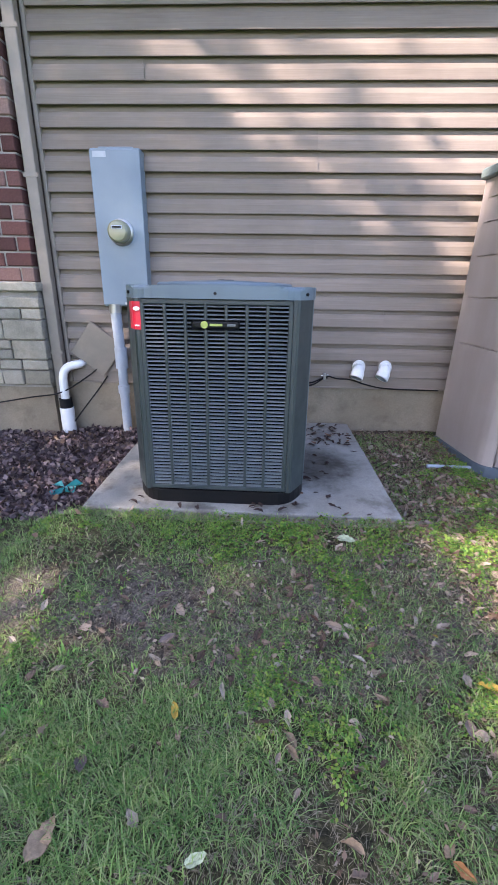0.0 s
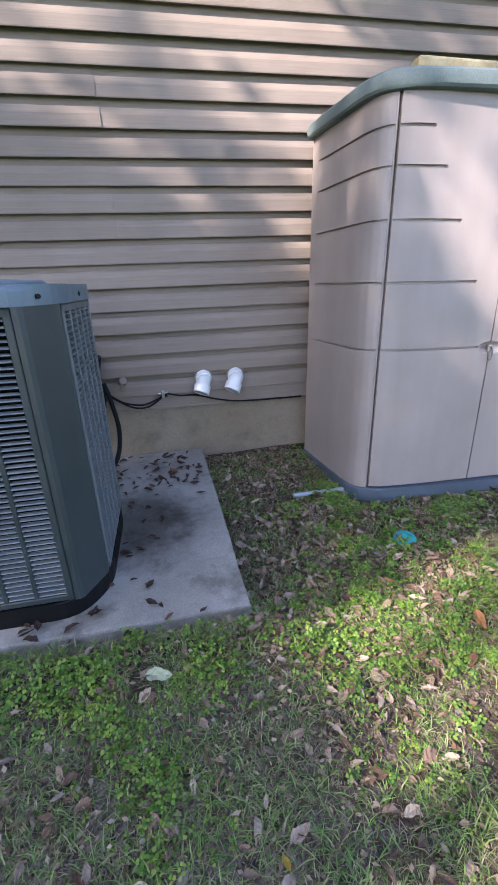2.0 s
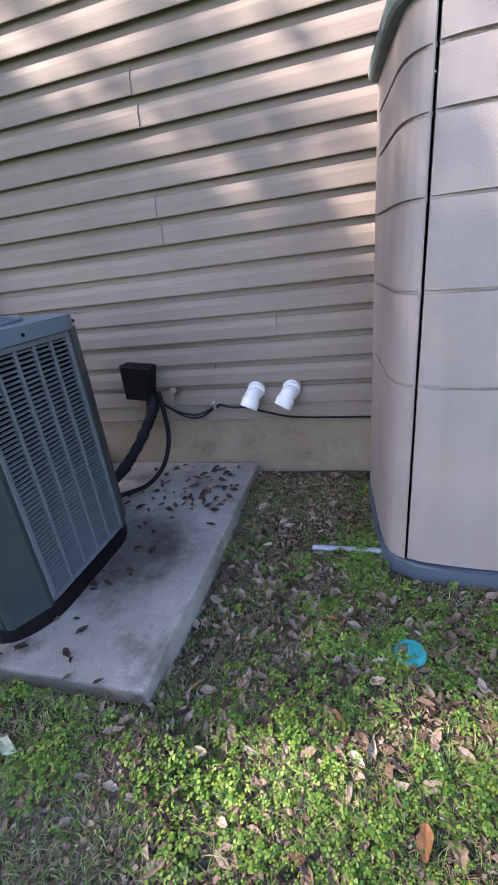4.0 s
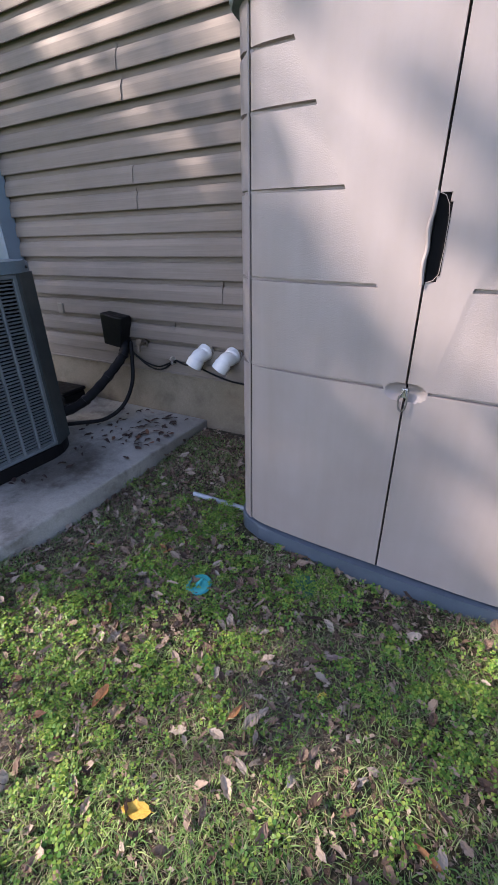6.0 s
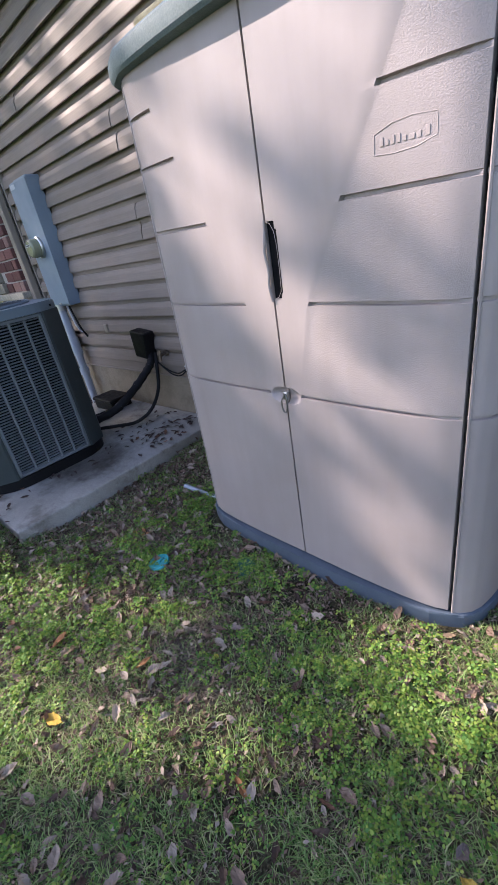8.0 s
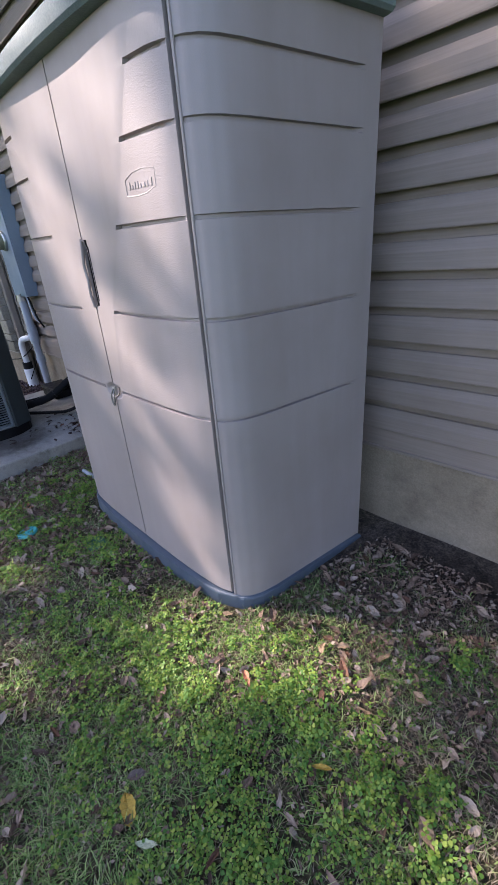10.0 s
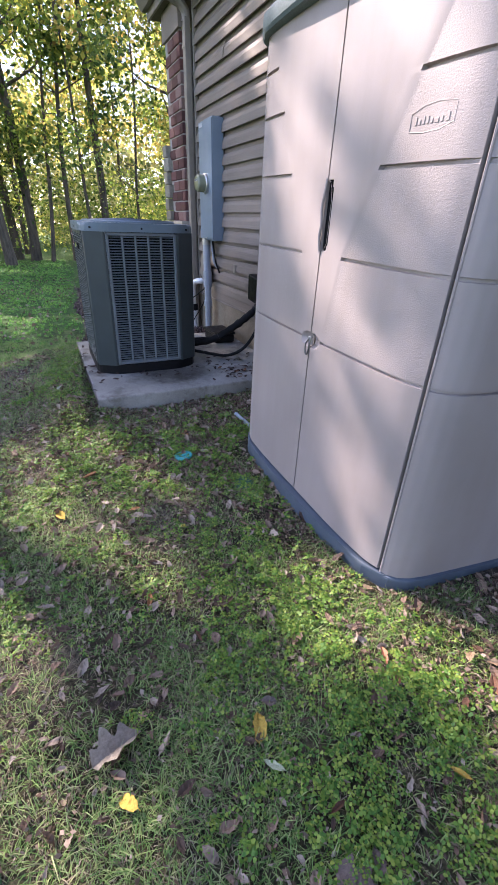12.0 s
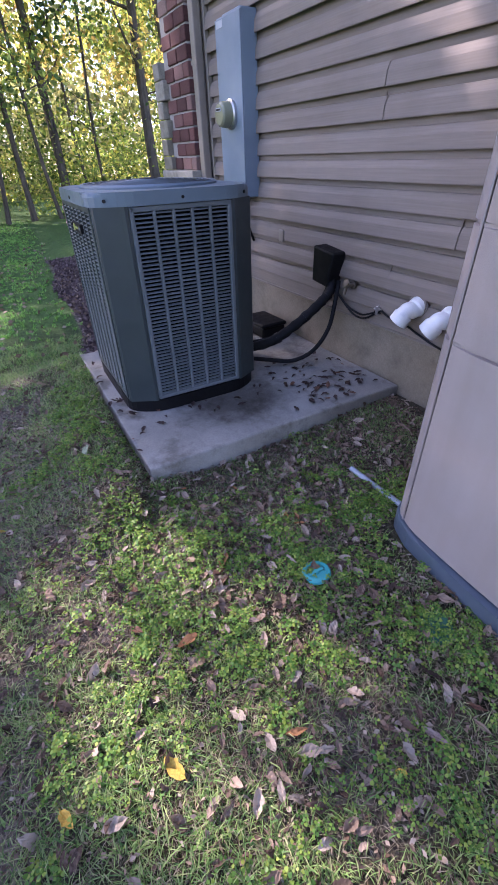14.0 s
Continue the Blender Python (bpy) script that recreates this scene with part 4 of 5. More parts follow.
def build_slab_things():
    k = thing("black_box", "low black plastic box on the slab behind the unit", "box", pose(-0.42, 3.32, slab_z(-0.42), 0, 1.43, 5))
    part("body", box(-0.15, 0.15, -0.10, 0.10, 0.0, 0.075, 0.012, 2), BLACK, k)
    part("lid", box(-0.16, 0.16, -0.11, 0.11, 0.075, 0.105, 0.014, 3), BLACK, k)


build_slab_things()


# ---- loose things on the lawn and the shed ----
def build_loose():
    post = thing("timber_post", "weathered yellow timber post lying on the shed roof", "timber")
    b = box(-0.58, 0.55, -0.042, 0.042, -0.030, 0.030, 0.014, 3)
    for v in b.verts:
        v.co += Vector((0, noise.noise(v.co * 3) * 0.006, noise.noise(v.co * 3 + Vector((4, 4, 4))) * 0.006))
    part("log", b, WOOD, post)
    post.matrix_world = pose(2.40, 2.95, 1.924, 0, 2.8, 3)
    z = ground_z(1.67, 2.44)
    lid = thing("teal_plastic_disc", "round teal plastic lid lying in the clover", "disc", pose(1.672, 2.436, z + 0.010, 6, -4, 0))
    part("disc", lathe([(0.049, 0.0), (0.052, 0.006), (0.049, 0.013), (0.034, 0.015), (0.033, 0.009), (0.012, 0.009), (0.010, 0.015)], 28), TEAL, lid)
    part("tab", box(-0.006, 0.006, -0.03, 0.03, 0.012, 0.017, 0.002, 1), TEAL, lid)
    cap = thing("green_plastic_disc", "dark green plastic cap half hidden by clover", "disc", pose(2.015, 2.66, ground_z(2.015, 2.66) - 0.001, 3, 5, 20))
    part("disc", lathe([(0.052, 0.0), (0.055, 0.01), (0.052, 0.018), (0.04, 0.02)], 24), GREEN_CAP, cap)
    scrap = bmesh.new()
    for j, (a, r) in enumerate(((10, 0.07), (130, 0.06), (230, 0.075), (300, 0.06))):
        t = radians(a)
        vs = [scrap.verts.new(p) for p in ((0, 0, 0.02), (r * math.cos(t - 0.5), r * math.sin(t - 0.5), 0.03), (1.2 * r * math.cos(t), 1.2 * r * math.sin(t), 0.012), (r * math.cos(t + 0.5), r * math.sin(t + 0.5), 0.035))]
        scrap.faces.new(vs)
    bmesh.ops.solidify(scrap, geom=scrap.faces[:], thickness=0.003)
    s = tagged(part("plastic_scrap", scrap, TEAL), "crumpled teal plastic scrap on the mulch", "scrap")
    s.matrix_world = pose(-0.985, 2.33, ground_z(-0.985, 2.33) + 0.024, 14, 0, 30) @ Matrix.Diagonal((1.25, 1.0, 1.0, 1))
    p = thing("pipe_offcut", "short pale grey plastic pipe lying in the leaves", "pipe")
    part("pipe", tube([(1.265, 2.895, ground_z(1.265, 2.895) + 0.030), (1.56, 2.935, ground_z(1.56, 2.935) + 0.022)], 0.0125, 12), STEEL_GREY, p, smooth=True)


build_loose()


# ---- trees ----
def m_bark():
    k = Mat("tree_bark", 0.95)
    a = k.noise(9, 5, 0.7, (1, 1, 0.2))
    f = k.noise(60, 3)
    c = k.ramp(a, (0.3, (0.045, 0.037, 0.029)), (0.7, (0.15, 0.122, 0.096)))
    k.colour(k.mix(c, k.ramp(f, (0.3, (0.7,) * 3), (0.7, (1.15,) * 3)), 0.6, "MULTIPLY")).bump(a, 0.9, 0.02)
    return k.m


BARK = m_bark()
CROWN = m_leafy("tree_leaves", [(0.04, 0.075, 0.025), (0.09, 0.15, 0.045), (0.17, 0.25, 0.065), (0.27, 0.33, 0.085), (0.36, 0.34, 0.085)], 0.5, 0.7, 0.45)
# Darker copy of the tree leaves, with shade put into the colour.
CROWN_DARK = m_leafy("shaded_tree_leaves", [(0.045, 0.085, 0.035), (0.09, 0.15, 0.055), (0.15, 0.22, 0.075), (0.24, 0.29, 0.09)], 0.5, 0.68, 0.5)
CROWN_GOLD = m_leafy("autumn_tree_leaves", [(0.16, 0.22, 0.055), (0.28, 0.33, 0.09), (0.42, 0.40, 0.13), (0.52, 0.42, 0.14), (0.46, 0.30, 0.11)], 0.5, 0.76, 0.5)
# Paler, duller copy: the haze of distance is put into the colour.
CROWN_FAR = m_leafy("haze_paled_tree_leaves", [(0.13, 0.18, 0.08), (0.22, 0.26, 0.11), (0.32, 0.33, 0.15), (0.42, 0.39, 0.20)], 0.5, 0.55, 0.25)
RNG = np.random.default_rng(11)


def leaf_mesh(name, centres, size, material, flat=0.0, rng=RNG):
    """Many small pointed leaves, each folded a little along its rib."""
    n = len(centres)
    d = rng.normal(size=(n, 3))
    d[:, 2] *= 1 - flat
    d /= np.linalg.norm(d, axis=1)[:, None]
    u = rng.normal(size=(n, 3))
    u[:, 2] *= 1 - flat
    s = np.cross(d, u)
    s /= np.linalg.norm(s, axis=1)[:, None]
    up = np.cross(s, d)
    L = size * rng.uniform(0.6, 1.35, n)[:, None]
    v = np.stack([centres, centres + d * L * 0.5 + s * L * 0.32 + up * L * 0.07, centres + d * L, centres + d * L * 0.5 - s * L * 0.32 + up * L * 0.07], 1).reshape(-1, 3)
    me = bpy.data.meshes.new(name)
    me.vertices.add(4 * n)
    me.vertices.foreach_set("co", v.astype(np.float32).ravel())
    me.loops.add(4 * n)
    me.loops.foreach_set("vertex_index", np.arange(4 * n, dtype=np.int32))
    me.polygons.add(n)
    me.polygons.foreach_set("loop_start", np.arange(0, 4 * n, 4, dtype=np.int32))
    me.update(calc_edges=True)
    me.materials.append(material)
    return me


def trunk_mesh(height, radius, rng, forks=7, straight=False, name="trunk"):
    bm = bmesh.new()
    lean = rng.uniform(-0.10, 0.10, 2)
    crook = rng.uniform(0.05, 0.22, 2)
    turn = rng.uniform(0, 6.28, 2)
    if straight:
        lean, crook = (0.0, 0.0), (0.02, 0.02)
    pts, rad = [], []
    for i in range(11):
        t = i / 10
        pts.append(Vector((lean[0] * height * t + crook[0] * (math.sin(6 * t + turn[0]) - math.sin(turn[0])), lean[1] * height * t + crook[1] * (math.sin(5 * t + turn[1]) - math.sin(turn[1])), height * t - 0.15)))
        rad.append(radius * (1.25 - 0.25 * min(1, t * 12)) * (1 - (0.55 if straight else 0.8) * t) + 0.01)
    join(bm, tube(pts, radius, 9, True, rad))
    for k in range(forks):
        t = rng.uniform(0.35, 0.95)
        i = int(t * 10)
        a = rng.uniform(0, 2 * math.pi)
        ln = height * rng.uniform(0.10, 0.24) * (1.2 - t * 0.6)
        p = pts[i]
        e = p + Vector((math.cos(a) * ln, math.sin(a) * ln, ln * rng.uniform(0.3, 0.9)))
        m = p.lerp(e, 0.5) + Vector((0, 0, -ln * 0.08))
        join(bm, tube([p, m, e], 0.03, 6, True, [rad[i] * 0.45, rad[i] * 0.3, 0.008]))
    return mesh_of(name, bm, BARK, True)


def clumped(rng, n, clumps, low, high, spread, clump):
    """Leaf places gathered in clumps between two heights."""
    c = np.stack([rng.normal(0, spread, clumps), rng.normal(0, spread, clumps), rng.uniform(low, high, clumps)], 1)
    k = rng.integers(0, clumps, n)
    return c[k] + rng.normal(0, 1, (n, 3)) * clump * np.array([1, 1, 0.7])


def tree(x, y, trunk, crown, label, scale=1.0, turn=0.0):
    t = thing("tree", label, "tree", pose(x, y, ground_z(x, y), 0, 0, turn), group="trees at the edge of the lawn")
    for nm, me in (("trunk", trunk), ("crown", crown)):
        ob = new(nm, me)
        ob.parent = t
        ob.scale = (scale,) * 3
    return t


def build_woods():
    rng = np.random.default_rng(5)
    trunks = [trunk_mesh(h, r, rng) for h, r in ((11, 0.12), (12, 0.15), (10, 0.08), (8, 0.05), (13, 0.18), (12, 0.13), (9, 0.06))]
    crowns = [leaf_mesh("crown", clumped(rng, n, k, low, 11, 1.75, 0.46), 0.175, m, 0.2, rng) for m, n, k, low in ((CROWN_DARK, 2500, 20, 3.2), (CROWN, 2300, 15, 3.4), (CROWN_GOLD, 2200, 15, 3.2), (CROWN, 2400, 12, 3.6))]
    green = "tall green tree with a bare lower trunk at the lawn edge"
    gold = "tall yellowing autumn tree at the lawn edge"
    front = [(-11.4, -3.0, 3, 0, 0.9), (-13.5, -0.55, 1, 0, 1.0), (-13.4, 0.25, 4, 1, 0.85), (-14.8, 0.95, 1, 2, 1.05), (-14.3, 2.3, 2, 2, 1.0), (-14.9, 3.5, 1, 3, 0.95), (-12.8, -0.95, 3, 1, 0.8), (-15.5, -2.2, 4, 0, 1.05), (-15.0, 4.9, 3, 2, 1.0), (-14.0, 6.4, 1, 3, 1.1), (-15.2, 8.2, 0, 2, 1.0), (-13.0, -1.6, 5, 0, 0.95), (-14.2, 1.5, 6, 1, 1.0), (-13.9, 3.1, 6, 0, 0.9), (-16.0, 0.3, 5, 3, 1.1), (-14.6, -3.6, 5, 1, 1.0)]
    for x, y, a, b, s in front:
        tree(x, y, trunks[a], crowns[b], green if b < 2 else gold, s, rng.uniform(0, 360))
    for i in range(17):
        x, y = rng.uniform(-40, -18), rng.uniform(-11, 17)
        b = int(rng.integers(0, 4))
        tree(x, y, trunks[int(rng.integers(0, 7))], crowns[b], green if b < 2 else gold, rng.uniform(0.95, 1.35), rng.uniform(0, 360))
    # undergrowth along and inside the wood
    n = 46000
    c = np.stack([rng.uniform(-30, -14.6, 420), rng.uniform(-16, 16, 420), rng.uniform(0.1, 2.8, 420)], 1)
    c[:150, 0] = rng.uniform(-16.5, -14.4, 150)
    p = c[rng.integers(0, 420, n)] + rng.normal(0, 1, (n, 3)) * np.array([0.6, 0.75, 0.42])
    p[:, 2] = np.abs(p[:, 2]) + 0.2
    tagged(new("undergrowth", leaf_mesh("undergrowth", p, 0.125, CROWN, 0.2, rng)), "dense sunlit green undergrowth beneath the trees", "bushes", kind="stuff")
    far = [(x, y) for x in (-31, -38, -45, -52) for y in range(-48, 49, 5)]
    p = np.concatenate([clumped(rng, 880, 20, 0.3, 14, 1.7, 0.8) + np.array([x + rng.uniform(-2, 2), y + rng.uniform(-2, 2), 0]) for x, y in far])
    low = np.stack([rng.uniform(-40, -26, 330), rng.uniform(-36, 40, 330), rng.uniform(0.3, 6.0, 330)], 1)
    q = low[rng.integers(0, 330, 22000)] + rng.normal(0, 1, (22000, 3)) * np.array([0.9, 1.0, 0.7])
    q[:, 2] = np.abs(q[:, 2]) + 0.1
    p = np.concatenate([p, q])
    tagged(new("far_woods", leaf_mesh("far_woods", p, 0.42, CROWN_FAR, 0.2, rng)), "yellow-green woods far behind the lawn, haze painted into their leaves", "woods", kind="stuff")


build_woods()


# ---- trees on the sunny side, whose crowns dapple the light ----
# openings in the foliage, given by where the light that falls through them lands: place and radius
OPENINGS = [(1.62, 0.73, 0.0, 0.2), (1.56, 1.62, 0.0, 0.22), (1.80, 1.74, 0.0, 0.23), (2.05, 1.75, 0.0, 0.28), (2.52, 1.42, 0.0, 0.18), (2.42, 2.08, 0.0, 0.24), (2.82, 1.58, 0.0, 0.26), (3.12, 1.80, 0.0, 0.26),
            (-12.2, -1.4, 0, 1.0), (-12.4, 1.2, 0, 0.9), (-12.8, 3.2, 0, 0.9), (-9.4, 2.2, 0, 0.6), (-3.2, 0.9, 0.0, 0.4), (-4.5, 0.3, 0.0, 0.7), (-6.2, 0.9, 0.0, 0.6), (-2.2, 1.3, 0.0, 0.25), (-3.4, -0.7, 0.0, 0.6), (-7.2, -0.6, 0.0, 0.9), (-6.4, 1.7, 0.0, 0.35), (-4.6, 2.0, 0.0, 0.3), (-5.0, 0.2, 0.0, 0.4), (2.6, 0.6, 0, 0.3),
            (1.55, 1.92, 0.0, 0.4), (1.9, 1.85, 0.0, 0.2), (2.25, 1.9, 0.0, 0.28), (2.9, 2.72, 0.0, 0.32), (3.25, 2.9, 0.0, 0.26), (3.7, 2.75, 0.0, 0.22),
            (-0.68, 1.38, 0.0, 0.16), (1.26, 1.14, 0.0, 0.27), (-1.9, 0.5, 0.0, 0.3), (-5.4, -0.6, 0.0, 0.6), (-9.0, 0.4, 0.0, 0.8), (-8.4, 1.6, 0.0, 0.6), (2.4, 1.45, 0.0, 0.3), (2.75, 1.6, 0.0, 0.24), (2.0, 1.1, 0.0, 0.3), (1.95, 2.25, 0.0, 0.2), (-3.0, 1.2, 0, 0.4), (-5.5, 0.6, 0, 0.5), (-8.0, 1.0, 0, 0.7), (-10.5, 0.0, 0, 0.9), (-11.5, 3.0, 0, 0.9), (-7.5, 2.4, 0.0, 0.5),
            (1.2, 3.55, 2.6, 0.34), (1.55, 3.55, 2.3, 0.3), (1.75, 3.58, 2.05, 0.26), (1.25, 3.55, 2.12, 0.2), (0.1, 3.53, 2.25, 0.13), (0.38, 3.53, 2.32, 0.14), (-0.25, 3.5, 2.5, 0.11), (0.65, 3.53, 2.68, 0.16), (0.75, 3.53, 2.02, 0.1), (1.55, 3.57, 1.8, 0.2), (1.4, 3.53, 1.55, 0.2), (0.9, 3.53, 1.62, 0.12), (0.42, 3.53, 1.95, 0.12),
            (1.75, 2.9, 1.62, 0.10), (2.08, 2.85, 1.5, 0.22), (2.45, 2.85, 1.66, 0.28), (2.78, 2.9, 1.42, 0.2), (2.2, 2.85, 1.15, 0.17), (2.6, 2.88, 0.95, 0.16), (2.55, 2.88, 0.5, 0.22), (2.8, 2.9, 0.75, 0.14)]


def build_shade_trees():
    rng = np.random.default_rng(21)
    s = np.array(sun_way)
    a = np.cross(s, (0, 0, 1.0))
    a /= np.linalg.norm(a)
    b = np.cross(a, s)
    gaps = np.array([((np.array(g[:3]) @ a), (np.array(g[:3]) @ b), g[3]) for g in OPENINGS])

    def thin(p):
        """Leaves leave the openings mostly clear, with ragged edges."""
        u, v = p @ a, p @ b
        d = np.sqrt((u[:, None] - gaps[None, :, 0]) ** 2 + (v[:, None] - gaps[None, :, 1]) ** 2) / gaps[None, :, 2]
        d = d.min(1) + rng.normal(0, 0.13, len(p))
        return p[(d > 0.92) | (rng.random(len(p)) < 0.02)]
    label = "tall leafy tree standing on the lawn across from the house"
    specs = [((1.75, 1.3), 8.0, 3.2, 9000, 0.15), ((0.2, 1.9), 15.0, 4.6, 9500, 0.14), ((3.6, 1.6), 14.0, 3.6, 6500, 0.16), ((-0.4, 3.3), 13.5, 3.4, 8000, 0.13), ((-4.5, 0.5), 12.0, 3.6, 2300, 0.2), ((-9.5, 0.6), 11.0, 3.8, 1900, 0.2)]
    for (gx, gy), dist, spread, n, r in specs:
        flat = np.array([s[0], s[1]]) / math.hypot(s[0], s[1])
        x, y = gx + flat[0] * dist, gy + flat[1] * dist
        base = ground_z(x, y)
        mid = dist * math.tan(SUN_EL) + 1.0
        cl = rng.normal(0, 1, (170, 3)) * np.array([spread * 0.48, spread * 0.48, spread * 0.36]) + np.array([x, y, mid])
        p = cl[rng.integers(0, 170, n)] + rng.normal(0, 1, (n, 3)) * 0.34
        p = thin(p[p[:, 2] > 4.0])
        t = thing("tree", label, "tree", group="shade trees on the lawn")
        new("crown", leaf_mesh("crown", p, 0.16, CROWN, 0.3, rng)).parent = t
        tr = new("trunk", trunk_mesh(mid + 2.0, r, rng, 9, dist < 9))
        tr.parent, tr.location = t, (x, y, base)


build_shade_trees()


# ---- grass, clover, mulch and fallen leaves ----
def blocked(x, y):
    """True where a thing stands on the ground."""
    slab = (y > 1.955 + 0.0566 * (x + 0.675)) & (x < 0.915 - 0.0767 * (y - 2.045)) & (x > -0.80)
    shed = (x > 1.60 - 0.2 * (y - 2.8)) & (x < 2.86 + 0.2 * (y - 2.9)) & (y > 2.82 + 0.056 * (x - 2.23))
    return slab | shed | (y > 3.52 + 0.0654 * (x - 0.5))


def field(x, y, scale, seed):
    return np.array([noise.noise((a * scale, b * scale, seed)) for a, b in zip(x, y)])


def heights_of(x, y):
    return np.array([ground_z(a, b) for a, b in zip(x, y)])


def build_blades(name, n, area, tall, width, material, density, label, seed, flat=(0.2, 1.15), tuft=9):
    rng = np.random.default_rng(seed)
    c = n // tuft
    cx, cy = rng.uniform(area[0], area[1], c), rng.uniform(area[2], area[3], c)
    k = np.repeat(np.arange(c)[rng.random(c) < density(cx, cy)], tuft)
    off = rng.normal(0, 1, (len(k), 2)) * tall * 0.28
    x, y = cx[k] + off[:, 0], cy[k] + off[:, 1]
    keep = ~blocked(x, y)
    k, off, x, y = k[keep], off[keep], x[keep], y[keep]
    m = len(x)
    z = heights_of(x, y) - 0.003
    grow = rng.uniform(0.6, 1.25, c)[k]
    a, h = np.arctan2(off[:, 1], off[:, 0]) - math.pi / 2 + rng.normal(0, 0.9, m), tall * rng.uniform(0.5, 1.3, m) * grow
    w = width * rng.uniform(0.6, 1.3, m)
    lean = rng.uniform(flat[0], flat[1], m)
    side = np.stack([np.cos(a), np.sin(a), np.zeros(m)], 1)
    t2 = a + math.pi / 2 + rng.normal(0, 0.5, m)
    way = np.stack([np.cos(t2), np.sin(t2), np.zeros(m)], 1)
    up = np.array([0, 0, 1.0])
    base = np.stack([x, y, z], 1)
    mid = base + way * (h * lean * 0.32)[:, None] + up * (h * np.maximum(0.12, 0.72 - 0.3 * lean))[:, None]
    tip = base + way * (h * lean)[:, None] + up * (h * np.maximum(0.08, 1.05 - 0.55 * lean))[:, None]
    hw = (side * w[:, None]) / 2
    v = np.stack([base - hw, base + hw, mid + hw * 0.8, mid - hw * 0.8, tip], 1).reshape(-1, 3)
    me = bpy.data.meshes.new(name)
    me.vertices.add(5 * m)
    me.vertices.foreach_set("co", v.astype(np.float32).ravel())
    idx = (np.arange(m)[:, None] * 5 + np.array([0, 1, 2, 3, 3, 2, 4])[None]).astype(np.int32).ravel()
    me.loops.add(7 * m)
    me.loops.foreach_set("vertex_index", idx)
    me.polygons.add(2 * m)
    st = (np.arange(m)[:, None] * 7 + np.array([0, 4])[None]).astype(np.int32).ravel()
    me.polygons.foreach_set("loop_start", st)
    me.update(calc_edges=True)
    me.materials.append(material)
    return tagged(new(name, me), label, "grass", kind="stuff")


GRASS = m_leafy("grass_blades", [(0.075, 0.155, 0.044), (0.14, 0.26, 0.072), (0.22, 0.345, 0.10), (0.29, 0.385, 0.135), (0.37, 0.385, 0.19)], 0.5, 0.42)
LAWN = m_leafy("lawn_blades", [(0.09, 0.24, 0.055), (0.14, 0.34, 0.07), (0.20, 0.41, 0.085), (0.29, 0.47, 0.11)], 0.5, 0.42)
STRAW = m_leafy("dry_grass", [(0.17, 0.14, 0.085), (0.25, 0.205, 0.13), (0.32, 0.27, 0.19), (0.13, 0.115, 0.07)], 0.7, 0.2)
CLOVER = m_leafy("clover_leaves", [(0.055, 0.14, 0.028), (0.11, 0.225, 0.04), (0.18, 0.29, 0.05), (0.27, 0.34, 0.065)], 0.45, 0.38)
DEAD = m_leafy("dead_leaves", [(0.045, 0.03, 0.022), (0.115, 0.073, 0.05), (0.20, 0.137, 0.097), (0.26, 0.195, 0.145), (0.35, 0.285, 0.22)], 0.75, 0.15)
MULCH = m_leafy("bark_mulch", [(0.04, 0.027, 0.027), (0.08, 0.054, 0.054), (0.14, 0.10, 0.097), (0.23, 0.175, 0.165)], 0.85, 0.0)


def mulched(x, y):
    edge = 2.06 + 0.06 * np.sin(x * 2.1)
    return (x < -0.66) & (x > -6.2) & (y > edge)


def long_density(x, y):
    """The fuller grass away from the pad."""
    d = 0.30 + 0.75 * field(x, y, 1.7, 2.0) + 0.45 * field(x, y, 5.0, 7.0)
    far = np.maximum(np.clip((1.42 - y) / 0.35, 0, 1), np.clip((-0.5 - x) / 0.4, 0, 1)) * np.maximum(np.clip((1.5 - x) / 0.5, 0, 1), np.clip((-0.1 - x) / 0.4, 0, 1))
    return np.clip((d + 0.25) * far + 0.10 * (d > 0.45) - 0.5 * bare(x, y), 0, 1) * ~mulched(x, y)


def fading(x, y):
    """The thin grass gives way unevenly to the lawn around it."""
    inside = np.minimum(np.minimum(x + 1.4, 4.5 - x), y + 0.4)
    return np.clip(inside / 0.7 + 0.8 * field(x, y, 2.6, 21.0), 0, 1)


def grass_density(x, y):
    d = 0.62 + 0.7 * field(x, y, 1.6, 2.0) + 0.65 * field(x, y, 5.0, 7.0)
    return np.clip(d - 0.16 * bare(x, y) - 0.2 * blob(x, y, 2.0, 2.5, 0.9, 0.4) - 0.35 * blob(x, y, 1.5, 2.3, 0.4, 0.35), 0.05, 1) * ~mulched(x, y) * fading(x, y)


def straw_density(x, y):
    return np.clip(0.6 + 0.8 * field(x, y, 2.2, 12.0) + 0.1 * bare(x, y), 0.05, 1) * ~mulched(x, y) * fading(x, y)


